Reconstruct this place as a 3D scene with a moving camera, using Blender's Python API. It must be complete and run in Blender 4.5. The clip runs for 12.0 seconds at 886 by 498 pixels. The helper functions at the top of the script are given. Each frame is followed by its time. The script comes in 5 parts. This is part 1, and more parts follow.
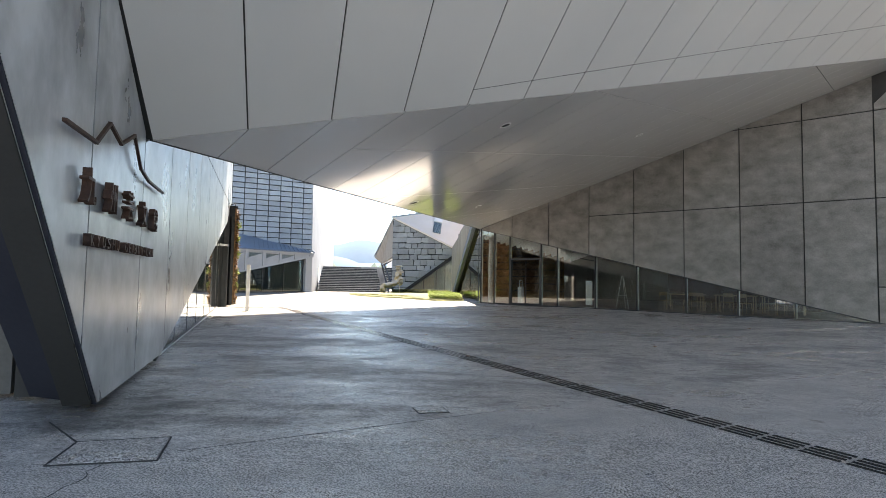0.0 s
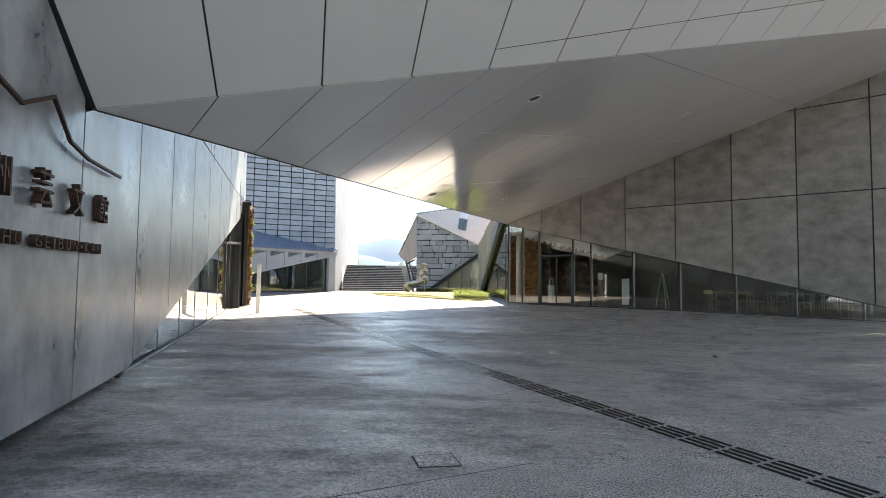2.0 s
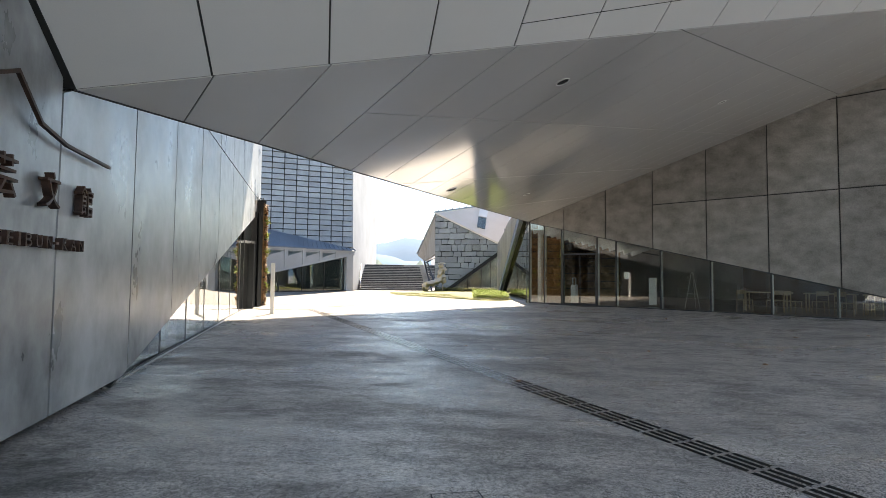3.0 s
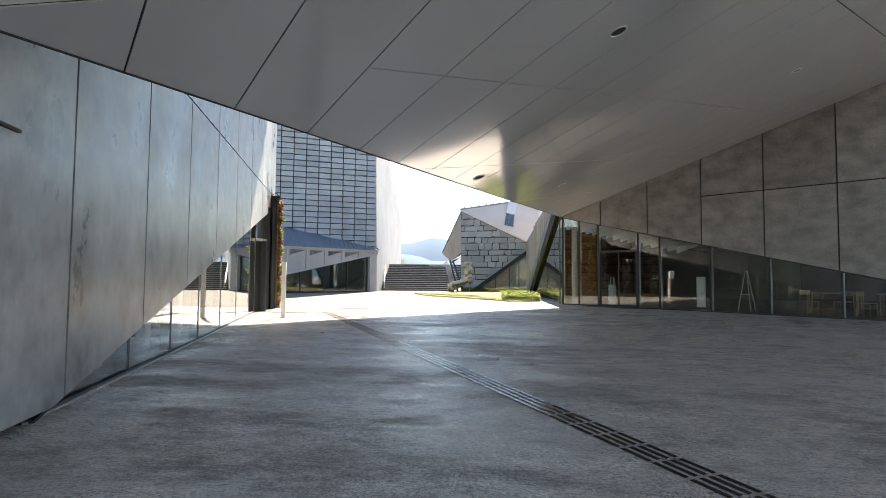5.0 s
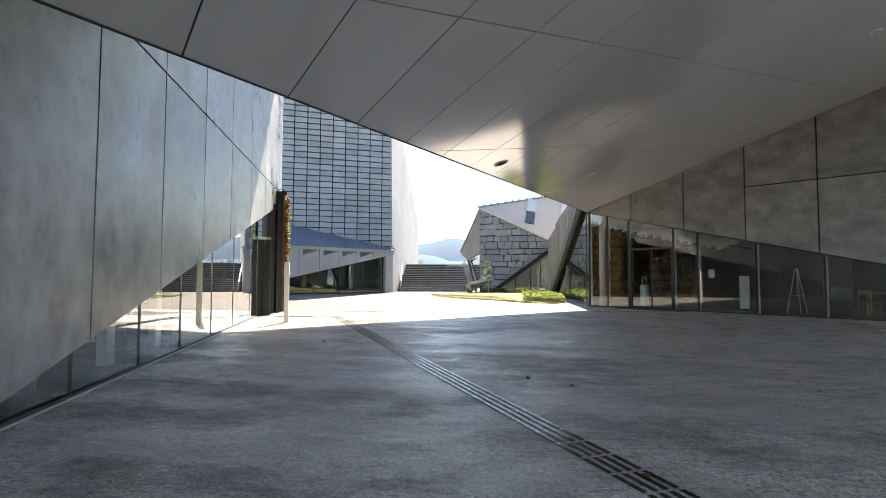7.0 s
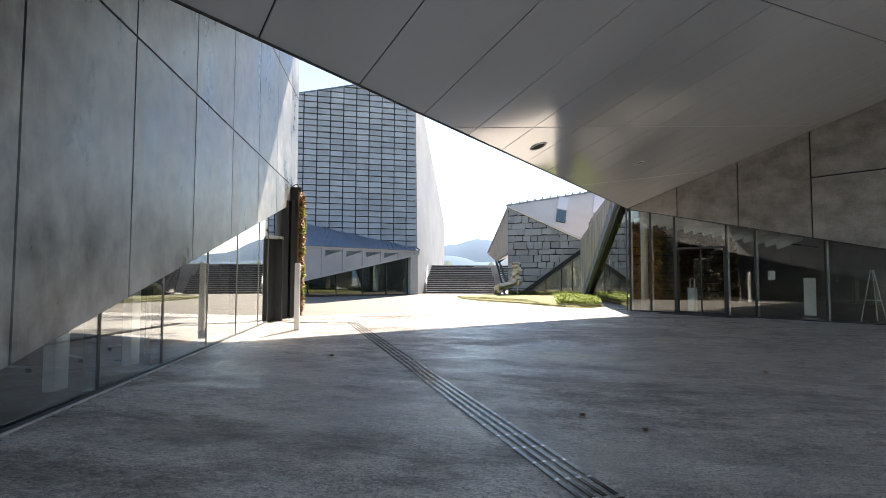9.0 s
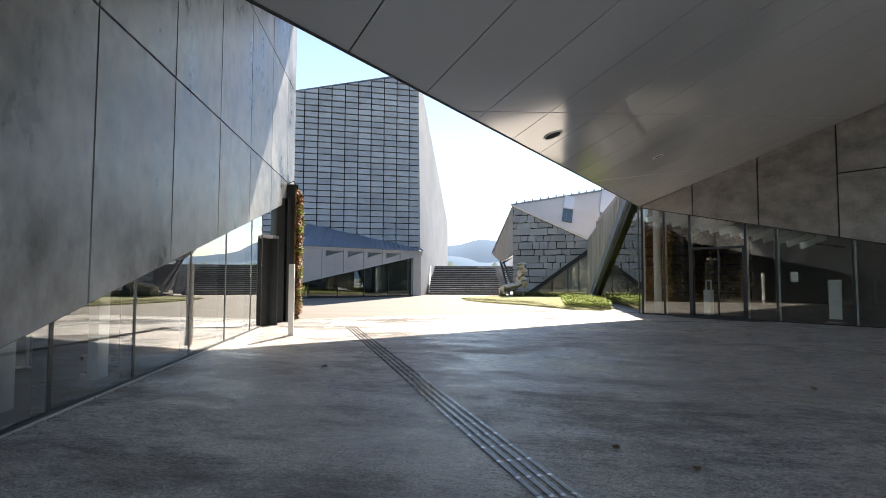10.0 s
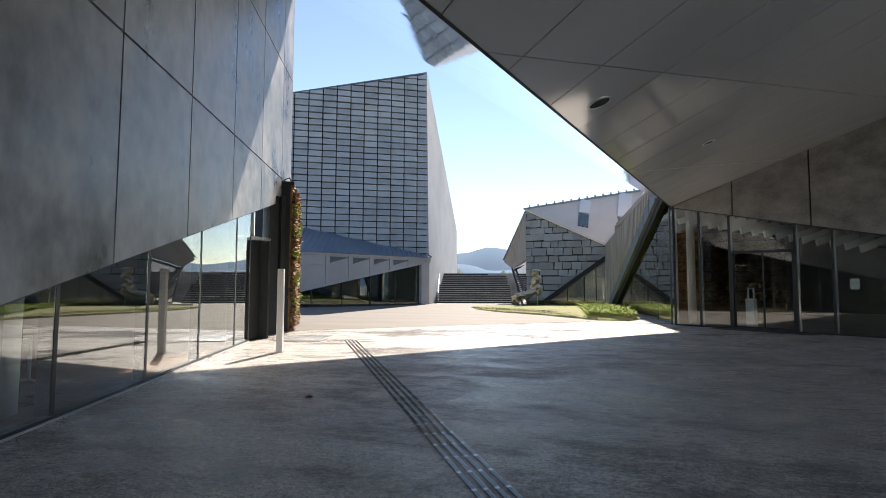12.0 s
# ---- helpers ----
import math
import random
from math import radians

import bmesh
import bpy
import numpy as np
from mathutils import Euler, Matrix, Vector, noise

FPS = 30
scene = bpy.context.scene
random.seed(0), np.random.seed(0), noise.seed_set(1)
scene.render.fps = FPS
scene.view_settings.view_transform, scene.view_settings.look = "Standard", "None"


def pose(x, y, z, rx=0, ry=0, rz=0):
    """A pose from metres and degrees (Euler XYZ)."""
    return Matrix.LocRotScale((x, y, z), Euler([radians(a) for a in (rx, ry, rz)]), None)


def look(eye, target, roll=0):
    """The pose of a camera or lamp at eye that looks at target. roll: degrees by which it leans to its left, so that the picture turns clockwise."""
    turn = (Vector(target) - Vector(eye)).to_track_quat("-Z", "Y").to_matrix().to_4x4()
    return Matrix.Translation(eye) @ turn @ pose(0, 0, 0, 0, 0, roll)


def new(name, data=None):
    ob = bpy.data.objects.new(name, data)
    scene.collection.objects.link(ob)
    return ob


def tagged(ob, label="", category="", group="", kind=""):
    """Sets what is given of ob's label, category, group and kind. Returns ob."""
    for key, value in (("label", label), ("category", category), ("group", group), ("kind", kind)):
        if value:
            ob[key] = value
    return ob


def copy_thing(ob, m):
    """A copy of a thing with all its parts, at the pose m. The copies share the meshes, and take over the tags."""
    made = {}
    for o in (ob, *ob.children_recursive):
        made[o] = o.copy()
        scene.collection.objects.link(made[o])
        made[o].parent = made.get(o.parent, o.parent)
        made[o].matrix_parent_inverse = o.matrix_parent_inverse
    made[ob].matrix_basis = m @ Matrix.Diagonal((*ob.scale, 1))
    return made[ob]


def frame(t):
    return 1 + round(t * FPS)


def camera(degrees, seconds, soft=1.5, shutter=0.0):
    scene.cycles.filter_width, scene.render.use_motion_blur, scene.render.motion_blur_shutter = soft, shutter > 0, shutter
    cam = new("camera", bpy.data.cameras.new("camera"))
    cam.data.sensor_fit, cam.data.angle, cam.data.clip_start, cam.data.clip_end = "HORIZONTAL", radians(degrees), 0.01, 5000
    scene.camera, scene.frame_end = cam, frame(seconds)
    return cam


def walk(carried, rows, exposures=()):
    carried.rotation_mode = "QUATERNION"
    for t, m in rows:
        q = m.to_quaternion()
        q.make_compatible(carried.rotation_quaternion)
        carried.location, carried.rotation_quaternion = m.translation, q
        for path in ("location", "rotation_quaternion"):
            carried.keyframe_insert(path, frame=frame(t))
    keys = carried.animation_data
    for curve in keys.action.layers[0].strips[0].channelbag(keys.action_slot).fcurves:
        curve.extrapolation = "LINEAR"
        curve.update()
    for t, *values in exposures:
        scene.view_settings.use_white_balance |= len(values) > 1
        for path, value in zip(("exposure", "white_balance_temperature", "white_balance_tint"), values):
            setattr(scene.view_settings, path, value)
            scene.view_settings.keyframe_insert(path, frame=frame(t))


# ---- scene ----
cam = camera(79.0, 12.0, 0.85)
# seconds, x, y, z, yaw, pitch, roll
ROWS = [
    (0.0, 0.000, -0.000, 1.266, -0.04, 3.32, -1.03),
    (0.5, 0.056, 0.359, 1.274, 0.51, 3.18, -0.92),
    (1.0, 0.069, 0.758, 1.278, 1.62, 3.11, -0.86),
    (1.5, 0.079, 1.139, 1.281, 2.15, 3.11, -0.81),
    (2.0, 0.138, 1.505, 1.291, 2.91, 3.08, -0.69),
    (2.5, 0.083, 1.868, 1.288, 4.22, 3.00, -0.71),
    (3.0, 0.067, 2.209, 1.298, 4.87, 2.98, -0.62),
    (3.5, 0.075, 2.617, 1.307, 6.00, 2.96, -0.50),
    (5.5, -0.100, 4.258, 1.295, 7.90, 2.95, -0.37),
    (6.0, -0.098, 4.645, 1.298, 8.33, 2.96, -0.24),
    (6.5, -0.199, 5.008, 1.292, 9.20, 2.94, -0.24),
    (7.0, -0.263, 5.352, 1.298, 9.62, 2.96, -0.18),
    (7.5, -0.284, 5.738, 1.302, 10.66, 2.99, -0.06),
    (9.5, -0.631, 7.292, 1.358, 12.64, 3.07, -0.19),
    (10.0, -0.735, 7.714, 1.374, 12.80, 3.10, -0.17),
    (10.5, -0.885, 8.113, 1.385, 13.04, 3.15, -0.22),
    (11.0, -0.984, 8.528, 1.386, 13.15, 3.36, -0.18),
    (11.5, -1.092, 8.978, 1.368, 13.46, 3.66, -0.17),
    (12.0, -1.230, 9.397, 1.355, 13.65, 3.95, -0.16),
]
walk(cam, [(t, pose(x, y, z, 90 + pitch, roll, yaw)) for t, x, y, z, yaw, pitch, roll in ROWS],
     exposures=[(0.0, 2.84, 7600, 14), (2.5, 2.74, 7750, 14), (6.5, 2.52, 7550, 14), (9.5, 2.28, 7350, 14), (12.0, 1.78, 7050, 14)])

# ---- world, sun ----
SUN = Vector((0.0, 1.0, 1.0)).normalized()
world = bpy.data.worlds.new("world")
scene.world = world
world.use_nodes = True
wn = world.node_tree
sky = wn.nodes.new("ShaderNodeTexSky")
sky.sky_type, sky.sun_disc = "NISHITA", False
sky.sun_elevation, sky.sun_rotation = math.asin(SUN.z), math.atan2(SUN.x, SUN.y)
sky.air_density, sky.dust_density, sky.ozone_density = 1.0, 0.0, 1.5
wn.links.new(sky.outputs[0], wn.nodes["Background"].inputs[0])
wn.nodes["Background"].inputs[1].default_value = 0.06
lamp = bpy.data.lights.new("sun", "SUN")
lamp.energy, lamp.angle, lamp.color = 3.1, radians(0.5), (1.0, 0.95, 0.87)
new("sun", lamp).matrix_world = look((0, 0, 40), Vector((0, 0, 40)) - SUN)

# ---- materials ----


def nodes_of(m):
    m.use_nodes = True
    t = m.node_tree
    return t, t.nodes["Principled BSDF"]


def material(name, dark, light, rough=(0.5, 0.6), metal=0.0, coarse=0.6, fine=25.0, bump=0.1, stretch=(1, 1, 1), spread=0.0, depth=0.004, span=(0.45, 0.9)):
    """Two scales of noise between two colours, gloss that follows the coarse one, fine relief."""
    m = bpy.data.materials.new(name)
    t, b = nodes_of(m)
    co = t.nodes.new("ShaderNodeTexCoord")
    mp = t.nodes.new("ShaderNodeMapping")
    mp.inputs["Scale"].default_value = stretch
    t.links.new(co.outputs["Object"], mp.inputs[0])
    big, small = t.nodes.new("ShaderNodeTexNoise"), t.nodes.new("ShaderNodeTexNoise")
    big.inputs["Scale"].default_value, big.inputs["Detail"].default_value, big.inputs["Roughness"].default_value = coarse, 6, 0.62
    small.inputs["Scale"].default_value, small.inputs["Detail"].default_value = fine, 4
    t.links.new(mp.outputs[0], big.inputs[0])
    t.links.new(co.outputs["Object"], small.inputs[0])
    mix = t.nodes.new("ShaderNodeMath")
    mix.operation = "MULTIPLY_ADD"
    mix.inputs[1].default_value = 0.35
    t.links.new(small.outputs[0], mix.inputs[0])
    t.links.new(big.outputs[0], mix.inputs[2])
    last = mix.outputs[0]
    if spread:
        info = t.nodes.new("ShaderNodeObjectInfo")
        add = t.nodes.new("ShaderNodeMath")
        add.operation = "MULTIPLY_ADD"
        add.inputs[1].default_value = spread
        t.links.new(info.outputs["Random"], add.inputs[0])
        t.links.new(last, add.inputs[2])
        last = add.outputs[0]
    ramp = t.nodes.new("ShaderNodeMapRange")
    ramp.inputs[1].default_value, ramp.inputs[2].default_value = span[0], span[1] + spread
    t.links.new(last, ramp.inputs[0])
    col = t.nodes.new("ShaderNodeMix")
    col.data_type = "RGBA"
    col.inputs[6].default_value, col.inputs[7].default_value = (*dark, 1), (*light, 1)
    t.links.new(ramp.outputs[0], col.inputs[0])
    t.links.new(col.outputs[2], b.inputs["Base Color"])
    rr = t.nodes.new("ShaderNodeMapRange")
    rr.inputs[1].default_value, rr.inputs[2].default_value = 0.3, 0.7
    rr.inputs[3].default_value, rr.inputs[4].default_value = rough
    t.links.new(big.outputs[0], rr.inputs[0])
    t.links.new(rr.outputs[0], b.inputs["Roughness"])
    b.inputs["Metallic"].default_value = metal
    if bump:
        bp = t.nodes.new("ShaderNodeBump")
        bp.inputs["Strength"].default_value, bp.inputs["Distance"].default_value = bump, depth
        t.links.new(small.outputs[0], bp.inputs["Height"])
        t.links.new(bp.outputs[0], b.inputs["Normal"])
    return m


def glass(name, tint, rough=0.0):
    m = bpy.data.materials.new(name)
    t, b = nodes_of(m)
    b.inputs["Base Color"].default_value = (*tint, 1)
    b.inputs["Roughness"].default_value = rough
    b.inputs["Transmission Weight"].default_value = 1.0
    b.inputs["IOR"].default_value = 1.9
    return m


def grey(v, w=0.0):
    return (v * (1 + w), v, v * (1 - w))




def paving(name):
    """Brushed concrete: streaks, worn glossy patches, speckled aggregate."""
    m = bpy.data.materials.new(name)
    t, b = nodes_of(m)
    co = t.nodes.new("ShaderNodeTexCoord")

    def tex(scale, detail, stretch=(1, 1, 1), turn=0.0, rough=0.6):
        mp = t.nodes.new("ShaderNodeMapping")
        mp.inputs["Scale"].default_value = stretch
        mp.inputs["Rotation"].default_value = (0, 0, turn)
        n = t.nodes.new("ShaderNodeTexNoise")
        n.inputs["Scale"].default_value, n.inputs["Detail"].default_value, n.inputs["Roughness"].default_value = scale, detail, rough
        t.links.new(co.outputs["Object"], mp.inputs[0])
        t.links.new(mp.outputs[0], n.inputs[0])
        return n.outputs[0]

    def ranged(src, lo, hi, a, c):
        r = t.nodes.new("ShaderNodeMapRange")
        for i, x in enumerate((lo, hi, a, c)):
            r.inputs[i + 1].default_value = x
        t.links.new(src, r.inputs[0])
        return r.outputs[0]

    def maths(kind, p, q):
        k = t.nodes.new("ShaderNodeMath")
        k.operation = kind
        for i, x in enumerate((p, q)):
            if isinstance(x, float):
                k.inputs[i].default_value = x
            else:
                t.links.new(x, k.inputs[i])
        return k.outputs[0]

    patch = tex(0.42, 12, (0.5, 1.0, 1.0), 0.06, 0.74)
    worn = tex(1.7, 14, (0.6, 1.0, 1.0), 0.1, 0.86)
    streak = tex(4.0, 9, (0.3, 1.3, 1.0), 0.08, 0.85)
    grit = tex(140.0, 3, rough=0.85)
    stone = tex(38.0, 4, rough=0.8)
    tone = maths("ADD", maths("ADD", maths("MULTIPLY", ranged(patch, 0.4, 0.6, 0.0, 1.0), 0.3), maths("MULTIPLY", ranged(worn, 0.42, 0.58, 0.0, 1.0), 0.42)),
                 maths("MULTIPLY", ranged(streak, 0.38, 0.62, 0.0, 1.0), 0.22))
    value = maths("MULTIPLY", ranged(tone, 0.1, 0.85, 0.13, 0.48), maths("ADD", ranged(grit, 0.44, 0.56, 0.0, 1.15), ranged(stone, 0.43, 0.57, 0.1, 0.85)))
    xyz = t.nodes.new("ShaderNodeSeparateXYZ")
    t.links.new(co.outputs["Object"], xyz.inputs[0])
    edge = maths("ADD", maths("SUBTRACT", maths("MULTIPLY", xyz.outputs[0], 0.48), xyz.outputs[1]), maths("MULTIPLY", worn, 0.5))
    coarse = ranged(edge, -5.05, -4.85, 0.0, 1.0)
    pebble = tex(75.0, 2, rough=0.7)
    rough_value = maths("MULTIPLY", ranged(tone, 0.1, 1.0, 0.75, 1.15), ranged(pebble, 0.4, 0.6, 0.1, 0.62))
    value = maths("ADD", maths("MULTIPLY", value, maths("SUBTRACT", 1.0, coarse)), maths("MULTIPLY", rough_value, coarse))
    # Paving turns darker in a ragged round patch by the left wall's near end.
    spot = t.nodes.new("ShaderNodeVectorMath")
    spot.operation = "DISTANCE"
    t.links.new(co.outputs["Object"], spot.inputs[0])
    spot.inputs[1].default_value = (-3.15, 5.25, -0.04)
    dark_patch = ranged(maths("ADD", spot.outputs["Value"], maths("MULTIPLY", worn, 1.6)), 1.25, 1.75, 0.38, 1.0)
    value = maths("MULTIPLY", value, dark_patch)
    col = t.nodes.new("ShaderNodeCombineColor")
    for i, k in enumerate((1.07, 1.0, 0.93)):
        t.links.new(maths("MULTIPLY", value, k), col.inputs[i])
    t.links.new(col.outputs[0], b.inputs["Base Color"])
    t.links.new(ranged(maths("ADD", maths("MULTIPLY", patch, 0.6), maths("MULTIPLY", worn, 0.4)), 0.46, 0.56, 0.58, 0.12), b.inputs["Roughness"])
    bp = t.nodes.new("ShaderNodeBump")
    bp.inputs["Strength"].default_value, bp.inputs["Distance"].default_value = 0.75, 0.006
    t.links.new(maths("ADD", maths("ADD", grit, stone), maths("MULTIPLY", maths("MULTIPLY", pebble, coarse), 2.0)), bp.inputs["Height"])
    t.links.new(bp.outputs[0], b.inputs["Normal"])
    return m


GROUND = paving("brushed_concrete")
CONC_L = material("left_concrete", grey(0.11, -0.02), grey(0.46, -0.02), (0.24, 0.42), coarse=1.1, fine=3.2, bump=0.03, stretch=(1, 1, 0.55), spread=0.08, span=(0.53, 0.84))
CONC_R = material("right_concrete", grey(0.1, 0.07), grey(0.27, 0.05), (0.5, 0.7), coarse=2.0, fine=26, bump=0.2, spread=0.12, span=(0.5, 0.88), stretch=(0.8, 0.8, 1.15))
PANEL = material("soffit_panel", grey(0.72), grey(0.8, 0.01), (0.085, 0.125), metal=0.3, coarse=0.3, fine=80, bump=0.01)
PANEL_A = material("front_panel", grey(0.6), grey(0.66, 0.01), (0.32, 0.4), metal=0.2, coarse=0.3, fine=80, bump=0.01)
MIRROR = material("polished_panel", grey(0.75, -0.04), grey(0.82, -0.04), (0.02, 0.06), metal=1.0, coarse=0.5, fine=1.3, bump=0.12, depth=0.03)
JOINT = material("dark_joint", grey(0.015), grey(0.03), (0.7, 0.8), bump=0)
STEEL_D = material("dark_steel", grey(0.02, -0.1), grey(0.045, -0.1), (0.35, 0.5), metal=0.3, bump=0.03)
NAVY = material("dark_end_metal", (0.014, 0.016, 0.026), (0.03, 0.032, 0.044), (0.65, 0.8), metal=0.0, coarse=0.8, bump=0.03)
STEEL_L = material("light_steel", grey(0.55), grey(0.7), (0.25, 0.4), metal=0.6, bump=0.03)
STAINLESS = material("stainless", grey(0.5), grey(0.68), (0.22, 0.35), metal=1.0, bump=0.05)
BAR_TOP = material("dark_bar_top", grey(0.03), grey(0.07), (0.12, 0.22), metal=0.5, bump=0.03)
PALE_WOOD = material("pale_wood", (0.34, 0.24, 0.14), (0.5, 0.37, 0.24), (0.45, 0.6), coarse=3, fine=25, bump=0.05)
RIB = material("worn_steel_rib", grey(0.4), grey(0.48), (0.25, 0.4), metal=0.9, bump=0.05)
WHITE = material("white_paint", grey(0.66, 0.02), grey(0.78, 0.02), (0.4, 0.55), bump=0.03)
STONE_T = material("tower_stone", grey(0.24, -0.13), grey(0.46, -0.11), (0.55, 0.7), coarse=0.9, fine=9, bump=0.6, spread=0.35, depth=0.03)
STONE_H = material("house_stone", grey(0.2, -0.04), grey(0.4, -0.04), (0.6, 0.75), coarse=1.2, fine=10, bump=0.5, spread=0.45, depth=0.03)
BACK_S = material("stone_backing", grey(0.02, -0.2), grey(0.05, -0.2), (0.7, 0.8), bump=0)
RENDER_W = material("tower_render", grey(0.36, -0.01), grey(0.48, -0.01), (0.7, 0.85), coarse=0.4, fine=20, bump=0.15)
SEAM_R = material("seam_roof", (0.64, 0.57, 0.5), (0.74, 0.67, 0.6), (0.45, 0.6), coarse=0.5, fine=18, bump=0.05)
BLUE_R = material("canopy_roof", (0.11, 0.15, 0.2), (0.2, 0.25, 0.31), (0.4, 0.55), coarse=0.6, fine=15, bump=0.05)
BATTEN = material("batten_cladding", grey(0.22, 0.08), grey(0.42, 0.08), (0.6, 0.7), coarse=2.0, fine=30, bump=0.2, spread=0.3, stretch=(1, 1, 0.2))
STEP = material("step_concrete", grey(0.24), grey(0.42), (0.6, 0.8), coarse=1.2, fine=30, bump=0.3)
GRASS = material("grass", (0.11, 0.12, 0.025), (0.24, 0.23, 0.07), (0.8, 0.95), coarse=1.4, fine=70, bump=0.5)
LEAF = material("shrub_leaf", (0.17, 0.25, 0.02), (0.36, 0.43, 0.06), (0.75, 0.9), coarse=6, fine=40, bump=0.1)
DRY = material("dry_plant", (0.12, 0.055, 0.022), (0.4, 0.24, 0.11), (0.7, 0.85), coarse=6, fine=40, bump=0.2)
GOLD = material("sculpture_metal", (0.55, 0.42, 0.26), (0.75, 0.7, 0.63), (0.34, 0.5), metal=1.0, coarse=1.0, bump=0.05)
BRONZE = material("rusted_letter", (0.02, 0.011, 0.008), (0.085, 0.042, 0.028), (0.5, 0.7), metal=0.3, coarse=5, fine=50, bump=0.3)
WOOD = material("wood_floor", (0.10, 0.05, 0.025), (0.22, 0.12, 0.06), (0.3, 0.45), coarse=2, fine=20, bump=0.05, stretch=(0.2, 2, 1))
PLASTER = material("interior_plaster", grey(0.3, 0.03), grey(0.4, 0.03), (0.7, 0.85), bump=0.05)
# Darker copy of the plaster: the left room's dimness is in its colour.
DIM = material("dimmed_plaster", grey(0.06, 0.06), grey(0.12, 0.06), (0.7, 0.85), bump=0.05)
BLACK = material("black_paint", grey(0.006), grey(0.011), (0.5, 0.6), bump=0)
TIMBER = material("timber_lining", (0.05, 0.026, 0.016), (0.12, 0.06, 0.035), (0.4, 0.55), coarse=1.2, fine=25, bump=0.1, stretch=(3, 3, 0.3), spread=0.2)
LOBBY = material("lobby_plaster", grey(0.25, 0.06), grey(0.36, 0.06), (0.7, 0.85), bump=0.05)
STRIP = material("strip_metal", (0.09, 0.115, 0.16), (0.16, 0.19, 0.25), (0.5, 0.65), metal=0.0, coarse=1.2, bump=0.05, spread=0.2)
PLAZA = material("tan_paving", (0.10, 0.088, 0.072), (0.2, 0.18, 0.152), (0.7, 0.85), coarse=0.5, fine=45, bump=0.3, stretch=(0.5, 1.5, 1))
# Distance haze is mixed into these two base colours: greenish trees, blue hills.
FOREST = material("far_trees_haze", (0.10, 0.15, 0.12), (0.18, 0.24, 0.2), (0.9, 1.0), coarse=0.05, fine=0.4, bump=0)
HILL = material("hill_forest_haze", (0.055, 0.125, 0.21), (0.08, 0.165, 0.26), (0.9, 1.0), coarse=0.004, fine=0.03, bump=0)
for dull in (NAVY, BLACK):
    dull.node_tree.nodes["Principled BSDF"].inputs["Specular IOR Level"].default_value = 0.15
CLEAR = glass("clear_glass", (0.9, 0.97, 0.95))
TINT = glass("tinted_glass", (0.45, 0.56, 0.54))

# ---- builders ----


def part(name, bm, mat, parent=None, label="", smooth=False):
    me = bpy.data.meshes.new(name)
    bm.normal_update()
    bm.to_mesh(me)
    bm.free()
    me.materials.append(mat)
    if smooth:
        me.polygons.foreach_set("use_smooth", [True] * len(me.polygons))
    ob = new(name, me)
    ob.parent = parent
    return tagged(ob, label)


def thing(name, x, y, z, turn, label, category, group="", kind=""):
    ob = new(name)
    ob.matrix_basis = pose(x, y, z, 0, 0, turn)
    return tagged(ob, label, category, group, kind)


def fix(bm):
    bmesh.ops.recalc_face_normals(bm, faces=bm.faces)
    return bm


def box(bm, lo, hi, bevel=0.0):
    """A box between two corners, with chamfered edges where bevel is given."""
    made = bmesh.ops.create_cube(bm, size=1)["verts"]
    lo, hi = Vector(lo), Vector(hi)
    for v in made:
        v.co = Vector(((lo[i] + hi[i]) / 2 + v.co[i] * (hi[i] - lo[i]) for i in range(3)))
    if bevel:
        edges = list({e for v in made for e in v.link_edges})
        bmesh.ops.bevel(bm, geom=edges, offset=bevel, segments=1, affect="EDGES")
    return bm


def boxes(*pairs, bevel=0.0):
    bm = bmesh.new()
    for lo, hi in pairs:
        box(bm, lo, hi, bevel)
    return bm


def slab(bm, points, push):
    """A flat outline pushed along a vector into a solid."""
    push = Vector(push)
    a = [bm.verts.new(Vector(p)) for p in points]
    b = [bm.verts.new(Vector(p) + push) for p in points]
    faces = [bm.faces.new(a), bm.faces.new(b[::-1])]
    for i in range(len(a)):
        j = (i + 1) % len(a)
        faces.append(bm.faces.new((a[j], a[i], b[i], b[j])))
    bmesh.ops.recalc_face_normals(bm, faces=faces)
    return bm


def beam(bm, p, q, wide, high, up=(0, 0, 1)):
    """A bar of rectangular section from p to q."""
    p, q = Vector(p), Vector(q)
    d = (q - p).normalized()
    side = d.cross(Vector(up)).normalized() * wide / 2
    top = side.cross(d).normalized() * high / 2
    return slab(bm, [p + side + top, p - side + top, p - side - top, p + side - top], q - p)


def tube(bm, points, radius, sides=8):
    """A round bar along a line of points."""
    pts = [Vector(p) for p in points]
    rings = []
    for i, p in enumerate(pts):
        d = (pts[min(i + 1, len(pts) - 1)] - pts[max(i - 1, 0)]).normalized()
        a = d.orthogonal().normalized() if abs(d.z) > 0.95 else d.cross(Vector((0, 0, 1))).normalized()
        b = d.cross(a)
        rings.append([bm.verts.new(p + radius * (math.cos(k * math.tau / sides) * a + math.sin(k * math.tau / sides) * b)) for k in range(sides)])
    for r, s in zip(rings, rings[1:]):
        for k in range(sides):
            bm.faces.new((r[k], r[(k + 1) % sides], s[(k + 1) % sides], s[k]))
    bm.faces.new(rings[0][::-1]), bm.faces.new(rings[-1])
    return fix(bm)


